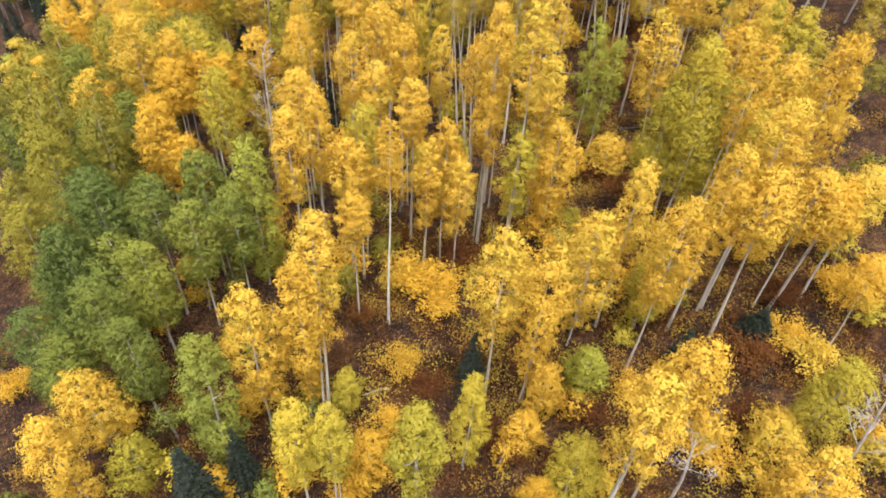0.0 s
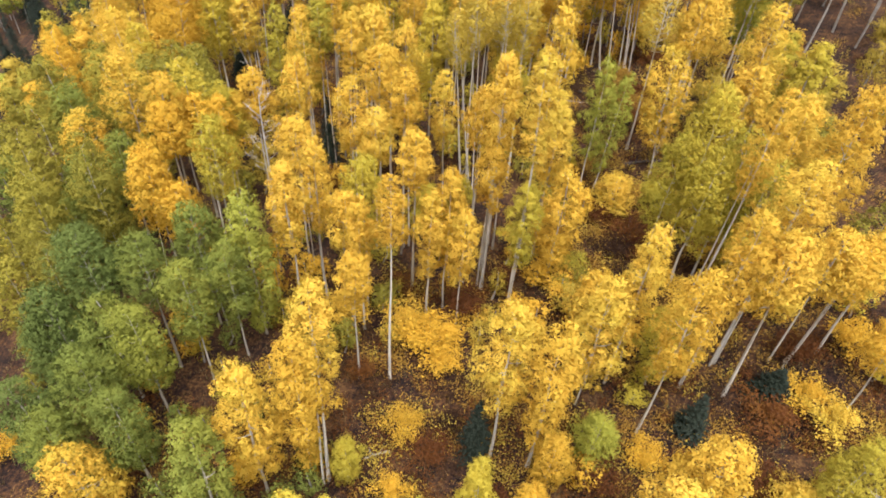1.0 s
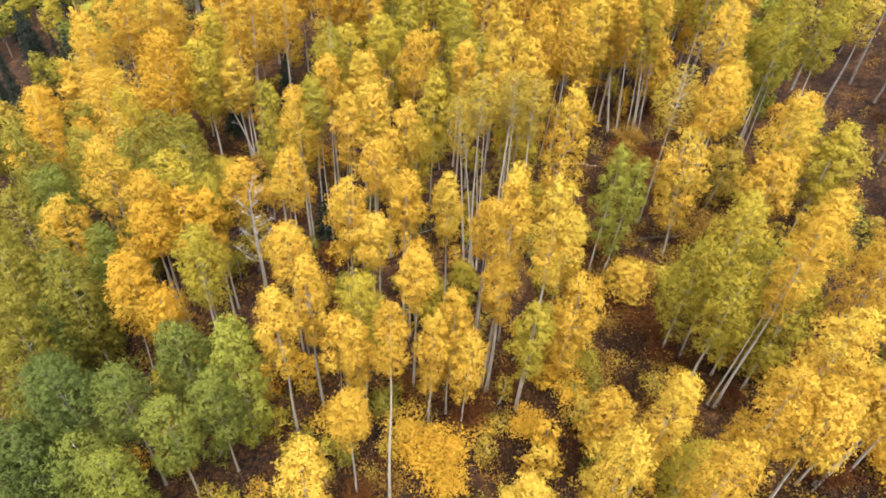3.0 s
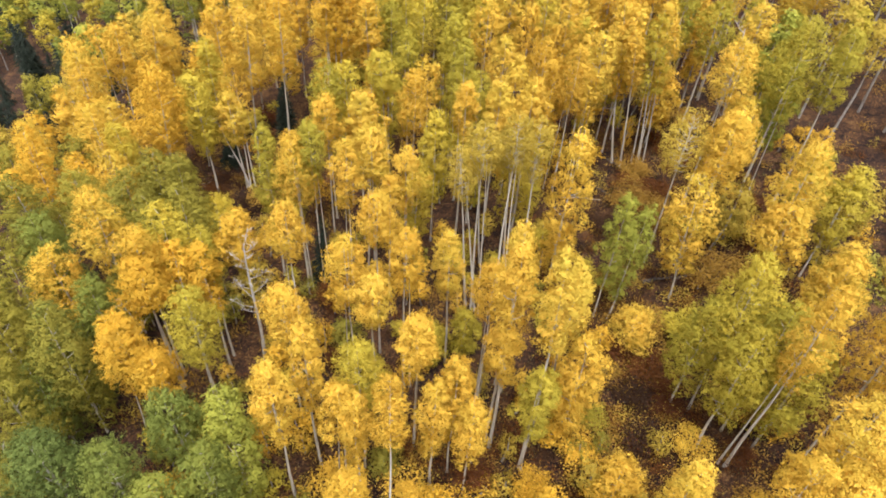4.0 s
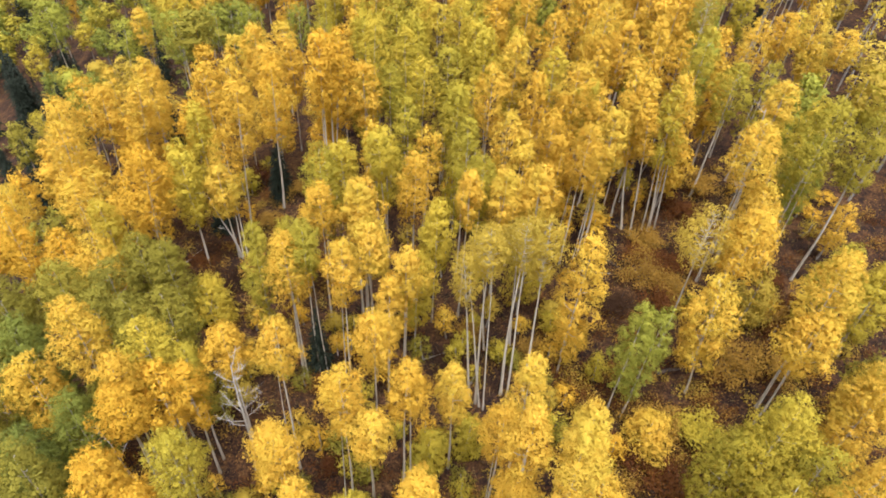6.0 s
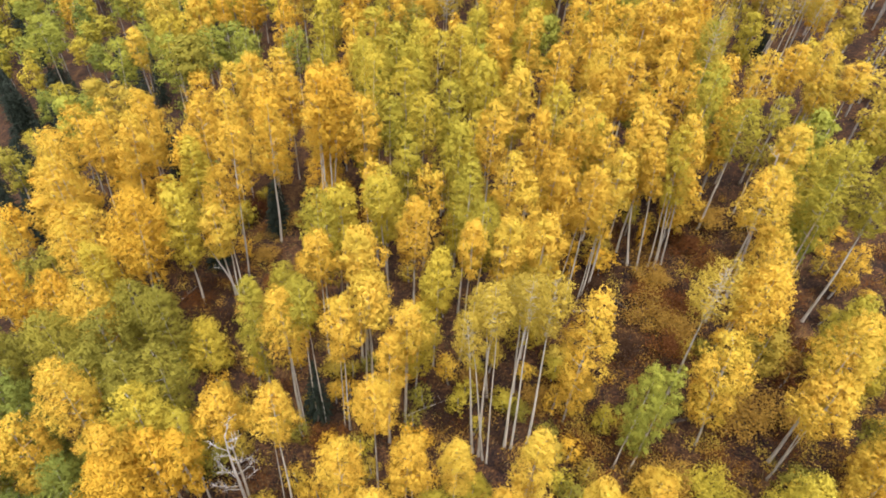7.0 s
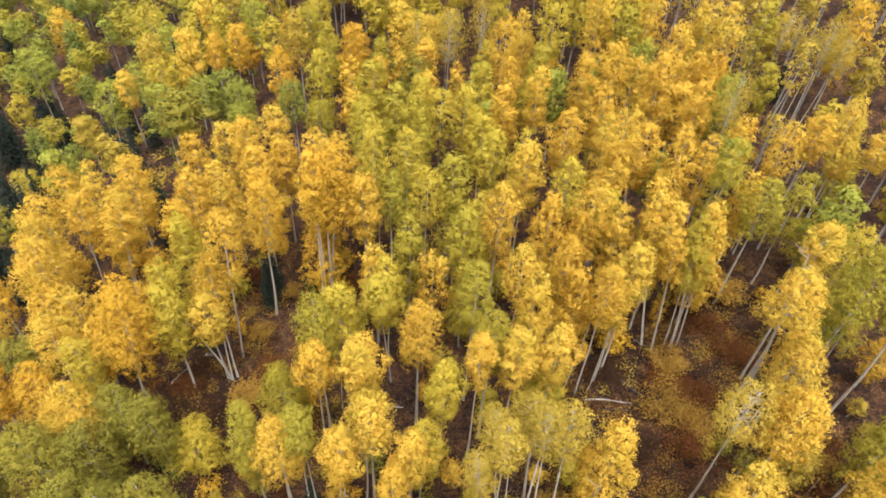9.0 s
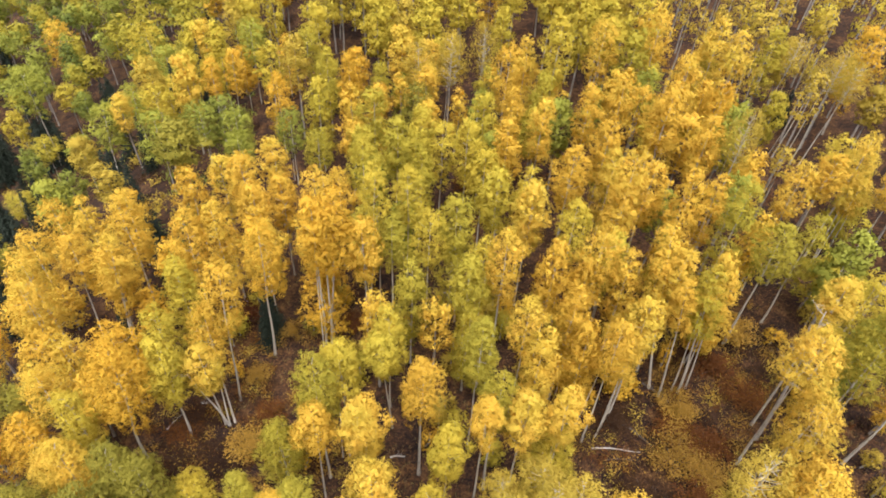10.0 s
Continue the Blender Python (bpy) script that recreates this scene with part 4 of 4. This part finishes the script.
dead_tree(18.3, 13.5, 9.3, -1.2, 14)
dead_tree(-10.8, 38.4, 11.4, 0.5, 14)
dead_tree(11.9, 13.8, 6.5, -0.6, 14)
dead_tree(22.7, 55.0, 14.2, -1.4, 7)
dead_tree(-15.9, 57.8, 7.0, -1.5, 2)
dead_tree(-16.2, 35.6, 8.6, -0.0, 4)
dead_tree(-35.0, 68.6, 8.8, 0.5, 6)


# ---- wood that no one could count: thickets between the trees and the far slopes ----
fill = random.Random(21)
TONES = ["gold", "amber", "olive", "moss", "lime", "green", "bluegreen", "dry", "rust", "brown", "ochre"]


def free(x, y, gap):
    return all((x - a) ** 2 + (y - b) ** 2 > gap * gap for a, b in PLACED)


OPEN = [(-1.0, 22.5, 4.5), (2.5, 20.0, 3.0), (13.5, 35.0, 4.0), (14.5, 41.0, 4.0), (15.0, 48.0, 4.0), (13.5, 54.0, 4.0), (19.0, 56.5, 5.0), (24.0, 60.5, 3.5),
        (-15.5, 55.5, 4.0), (-12.0, 58.5, 3.5), (-11.5, 62.5, 3.0), (4.5, 40.0, 3.0), (20.0, 21.0, 4.0), (16.0, 19.5, 3.5), (38.0, 84.0, 4.5), (0.5, 72.0, 2.0), (11.0, 19.0, 2.5),
        (-41.0, 97.0, 4.0), (-66.0, 119.0, 6.0), (-60.0, 95.0, 5.0), (-76.0, 122.0, 5.0), (-30.0, 80.5, 3.0), (-16.0, 53.0, 4.0), (-14.0, 53.5, 3.5), (-22.0, 46.3, 2.6), (-17.5, 47.0, 2.4)]


def thicket(name, label, forms, zones):
    """Many small trees, too dense to count, in one mesh of leaf blades and one of stems under it."""
    corners, which, facing, sv_, sf_ = [], [], [], [], []
    for count, x0, x1, y0, y1, tones, gap, tall, wide in zones:
        for _ in range(count):
            x, y = fill.uniform(x0, x1), fill.uniform(y0, y1)
            if not free(x, y, gap) or any((x - a) ** 2 + (y - b) ** 2 < r * r for a, b, r in OPEN):
                continue
            PLACED.append((x, y))
            h, w, bare = fill.uniform(*tall), fill.uniform(*wide), fill.uniform(0.15, 0.4)
            if forms is HAZE:
                bare = fill.uniform(0.48, 0.7)
            elif h > 8.8:
                bare = fill.uniform(0.35, 0.6)
            form = fill.choice(forms)
            c, face = form[4], form[5]
            turn = fill.uniform(0, 6.28)
            rot = np.array([[math.cos(turn), -math.sin(turn), 0], [math.sin(turn), math.cos(turn), 0], [0, 0, 1]])
            z = ground(x, y)
            p = (c * np.array([w / form[2], w / form[2], h * (1 - bare) / form[3]])) @ rot.T + np.array([x, y, z + h * bare])
            corners.append(p)
            facing.append(face @ rot.T)
            which.append(np.full(len(p) // 3, TONES.index(fill.choice(tones))))
            lx, ly = fill.uniform(-0.3, 0.3), fill.uniform(-0.3, 0.3)
            tube(sv_, sf_, [(x - lx, y - ly, z - 0.1), (x + 0.05, y, z + h * 0.4), (x, y, z + h * 0.85)], [0.06 + 0.006 * h, 0.05 + 0.004 * h, 0.02], 5)
    wood = tagged(new(name, blade_mesh(name, np.concatenate(corners), [LEAVES[t] for t in TONES], np.concatenate(which), np.concatenate(facing))), label, "trees", kind="stuff")
    stems = new("stems", mesh_from("stems", sv_, sf_, GREYBARK))
    stems.parent = wood
    tagged(stems, "slender pale stems", kind="stuff")


thicket("aspen_thicket", "half-grown aspens crowding round the taller trees", SAPLING, [
    (36, -40, -17, 26, 40, ("moss", "olive", "green"), 2.4, (5, 9), (2.4, 3.4)),
    (44, -40, -16, 40, 52, ("moss", "moss", "olive", "green"), 2.4, (5, 9), (2.4, 3.4)),
    (55, 19, 44, 24, 60, ("moss", "dry", "gold"), 3.2, (4, 8), (2.6, 4.0)),
    (40, -22, 28, 6, 18, ("olive", "gold"), 2.4, (3.5, 6), (2.4, 3.4)),
])
thicket("young_aspens", "dense young aspens filling gaps in the grove", LIGHT, [
    (55, -40, -19, 52, 74, ("gold", "amber", "olive", "moss"), 2.2, (5, 9), (2.6, 3.6)),
    (150, -10, 30, 60, 98, ("olive", "gold", "gold", "lime"), 2.0, (8, 11.5), (2.4, 3.4)),
    (34, 27, 46, 60, 98, ("olive", "dry", "dry"), 3.2, (6, 10), (2.4, 3.4)),
])
thicket("aspen_saplings", "knee-high to head-high aspen saplings among the trunks", BUSHY, [
    (230, -16, 12, 24, 50, ("olive", "dry", "amber", "gold", "moss"), 0.9, (1.2, 3.6), (1.1, 2.2)),
    (150, -22, 24, 48, 70, ("olive", "dry", "amber", "moss"), 1.0, (1.4, 3.8), (1.2, 2.4)),
    (70, 4, 26, 14, 40, ("olive", "dry", "amber", "gold"), 1.1, (1.0, 2.8), (1.1, 2.2)),
    (60, -24, -2, 12, 30, ("olive", "moss", "amber", "green"), 1.0, (1.2, 3.0), (1.2, 2.2)),
    (90, 8, 34, 40, 66, ("dry", "amber", "gold", "rust"), 1.1, (0.9, 2.2), (1.2, 2.4)),
])
thicket("far_slope_wood", "thin wood on the far slope, yellow and green", LIGHT, [
    (170, -40, 26, 97, 124, ("gold", "olive", "olive", "dry"), 2.9, (11, 14), (3.0, 4.2)),
    (72, -75, -24, 82, 136, ("lime", "moss", "green", "olive", "dry"), 4.0, (9, 12.5), (3.0, 4.4)),
])
thicket("valley_wood", "young yellow-green aspens on the valley side", LIGHT, [
    (60, -64, -36, 56, 90, ("moss", "green", "lime", "dry"), 3.6, (7, 11), (2.8, 4.0)),
])
thicket("thin_dry_wood", "thin grey-stemmed aspens with few dull leaves left", HAZE, [
    (380, 27, 85, 80, 160, ("dry", "dry", "dry", "olive"), 2.2, (10, 14), (2.0, 3.2)),
    (120, 30, 62, 58, 84, ("dry", "dry", "olive"), 2.8, (8, 12), (2.4, 3.4)),
])
thicket("far_wood", "far mixed aspen wood in yellow and green", COARSE, [
    (260, -40, 26, 122, 165, ("gold", "olive", "olive", "dry"), 2.9, (11, 15), (3.2, 4.6)),
    (330, -140, -50, 136, 205, ("lime", "olive", "olive", "lime", "green"), 3.0, (9, 13), (3.4, 5.0)),
    (30, 44, 75, 10, 97, ("olive", "gold"), 3.6, (9, 13), (3.4, 5.0)),
    (40, -70, -42, 5, 84, ("olive", "lime", "gold"), 3.6, (8, 12), (3.4, 5.0)),
    (35, -40, 40, -35, 6, ("olive", "gold"), 3.8, (8, 11), (3.2, 4.4)),
])


# ---- undergrowth, fallen leaves and logs ----
def undergrowth():
    """Knee-high to head-high bushes in rust, gold and brown on the forest floor; those on the valley slope are added
    for its shade.
    """
    rng = np.random.default_rng(5)
    corners, which = [], []
    spots = []
    for count, x0, x1, y0, y1 in ((1150, -9, 27, 11, 34), (160, -20, -8, 11, 24), (640, 8, 27, 33, 64), (260, 8.5, 15.5, 27, 45), (210, -23, -7, 50, 67), (260, -30, 10, 30, 50), (150, 26, 44, 20, 64), (170, -8, 28, 64, 90), (130, 28, 60, 66, 125), (330, -75, -22, 62, 135)):
        spots += [(rng.uniform(x0, x1), rng.uniform(y0, y1), x1 == -22) for _ in range(count)]
    for x, y, slope in spots:
        w, h = rng.uniform(0.8, 2.4) * (1.6 if slope else 1), rng.uniform(0.4, 1.5)
        n = int((16 if slope else 40) * w * w) + 26
        d = rng.normal(size=(n, 3))
        d[:, 2] = np.abs(d[:, 2])
        d /= np.linalg.norm(d, axis=1, keepdims=True)
        p = d * rng.uniform(0.35, 1.05, (n, 1)) * np.array([w / 2, w / 2, h]) * (1 + 0.3 * np.sin(5 * d[:, :1] + 3 * d[:, 1:2] * 2))
        p += np.array([x, y, ground(float(x), float(y)) + 0.03])
        corners.append(blades(p, d + rng.normal(size=d.shape) * 0.8 + np.array([0, 0, 0.4]), rng.uniform(0.06, 0.13, n) * (2.1 if slope else 1), rng))
        # slope bushes are mostly dark, standing in for shade between the valley trunks
        tone = rng.choice(["brown", "brown", "green", "dry"]) if slope else rng.choice(["rust", "rust", "rust", "brown", "brown", "brown", "ochre", "ochre", "dry", "ochre"])
        which.append(np.full(n, TONES.index(tone)))
    return tagged(new("undergrowth", blade_mesh("undergrowth", np.concatenate(corners), [LEAVES[t] for t in TONES], np.concatenate(which))),
                  "rust-red and golden undergrowth on the forest floor", "undergrowth", kind="stuff")


def leaf_litter():
    rng = np.random.default_rng(9)
    n = 70000
    x, y = rng.uniform(-20, 34, n) + rng.normal(size=n) * 3, 9 + 70 * rng.uniform(size=n) ** 1.4 + rng.normal(size=n) * 4
    z = np.array([ground(a, b) for a, b in zip(x.tolist(), y.tolist())]) + rng.uniform(0.02, 0.07, n)
    N = np.array([0, 0, 1.0]) + rng.normal(size=(n, 3)) * 0.35
    c = blades(np.stack([x, y, z], 1), N, rng.uniform(0.04, 0.10, n), rng)
    return tagged(new("leaf_litter", blade_mesh("leaf_litter", c, [LITTER])), "scattered fallen aspen leaves, yellow and brown", "leaves", kind="stuff")


def dry_grass():
    """Slender straw-coloured blades standing in tufts between the shrubs."""
    rng = np.random.default_rng(13)
    tx, ty = rng.uniform(-26, 36, 6500), 10 + 66 * rng.uniform(size=6500) ** 1.3 + rng.normal(size=6500) * 4
    k = 9
    x, y = np.repeat(tx, k) + rng.normal(size=6500 * k) * 0.12, np.repeat(ty, k) + rng.normal(size=6500 * k) * 0.12
    z = np.repeat(np.array([ground(a, b) for a, b in zip(tx.tolist(), ty.tolist())]), k) - 0.03
    h, a = rng.uniform(0.15, 0.5, len(x)), rng.uniform(0, 6.28, len(x))
    foot = np.stack([x, y, z], 1)
    wide = np.stack([np.cos(a), np.sin(a), np.zeros(len(a))], 1) * 0.022
    tip = foot + np.stack([rng.normal(size=len(x)) * 0.35 * h, rng.normal(size=len(x)) * 0.35 * h, h], 1)
    c = np.stack([foot - wide, foot + wide, tip], 1).reshape(-1, 3)
    return tagged(new("dry_grass", blade_mesh("dry_grass", c, [STRAW])), "dry straw-coloured grass on the forest floor", "grass", kind="stuff")


undergrowth()
leaf_litter()
dry_grass()


def log(x0, y0, x1, y1, r, pale=True):
    """A fallen trunk lying on the ground, with broken stubs."""
    v, f = [], []
    path, radii = [], []
    for i in range(9):
        q = i / 8
        x, y = x0 + (x1 - x0) * q, y0 + (y1 - y0) * q + 0.06 * math.sin(5 * q)
        path.append((x, y, max(ground(x, y), ground(x0, y0) * (1 - q) + ground(x1, y1) * q) + r * 0.8))
        radii.append(r * (1 - 0.55 * q))
    tube(v, f, path, radii, 8)
    for i in (3, 5, 6):
        p = Vector(path[i])
        tube(v, f, [tuple(p), tuple(p + Vector((pick.uniform(-0.3, 0.3), pick.uniform(-0.3, 0.3), 0.45)))], [r * 0.3, r * 0.08], 5)
    ob = new("fallen_log", mesh_from("fallen_log", v, f, DEADWOOD if pale else DARKBARK))
    tagged(ob, "bleached fallen aspen log on the forest floor" if pale else "dark rotting log on the forest floor", "log", "fallen logs")


log(11.0, 54.8, 14.4, 54.4, 0.075, True)
log(11.7, 53.8, 14.1, 53.8, 0.045, False)
log(13.8, 56.5, 15.3, 54.9, 0.12, False)
log(15.5, 44.5, 17.8, 45.0, 0.16, False)
log(17.8, 44.7, 20.4, 45.3, 0.14, False)
log(-1.6, 45.9, 1.5, 47.2, 0.05, True)
log(12.1, 34.6, 14.0, 34.3, 0.10, False)
log(-3.5, 54.6, -2.4, 54.7, 0.08, True)
log(15.9, 60.2, 17.5, 58.5, 0.09, False)
log(-1.3, 20.4, -2.8, 20.1, 0.08, True)
log(-20.8, 57.8, -19.8, 59.2, 0.07, True)
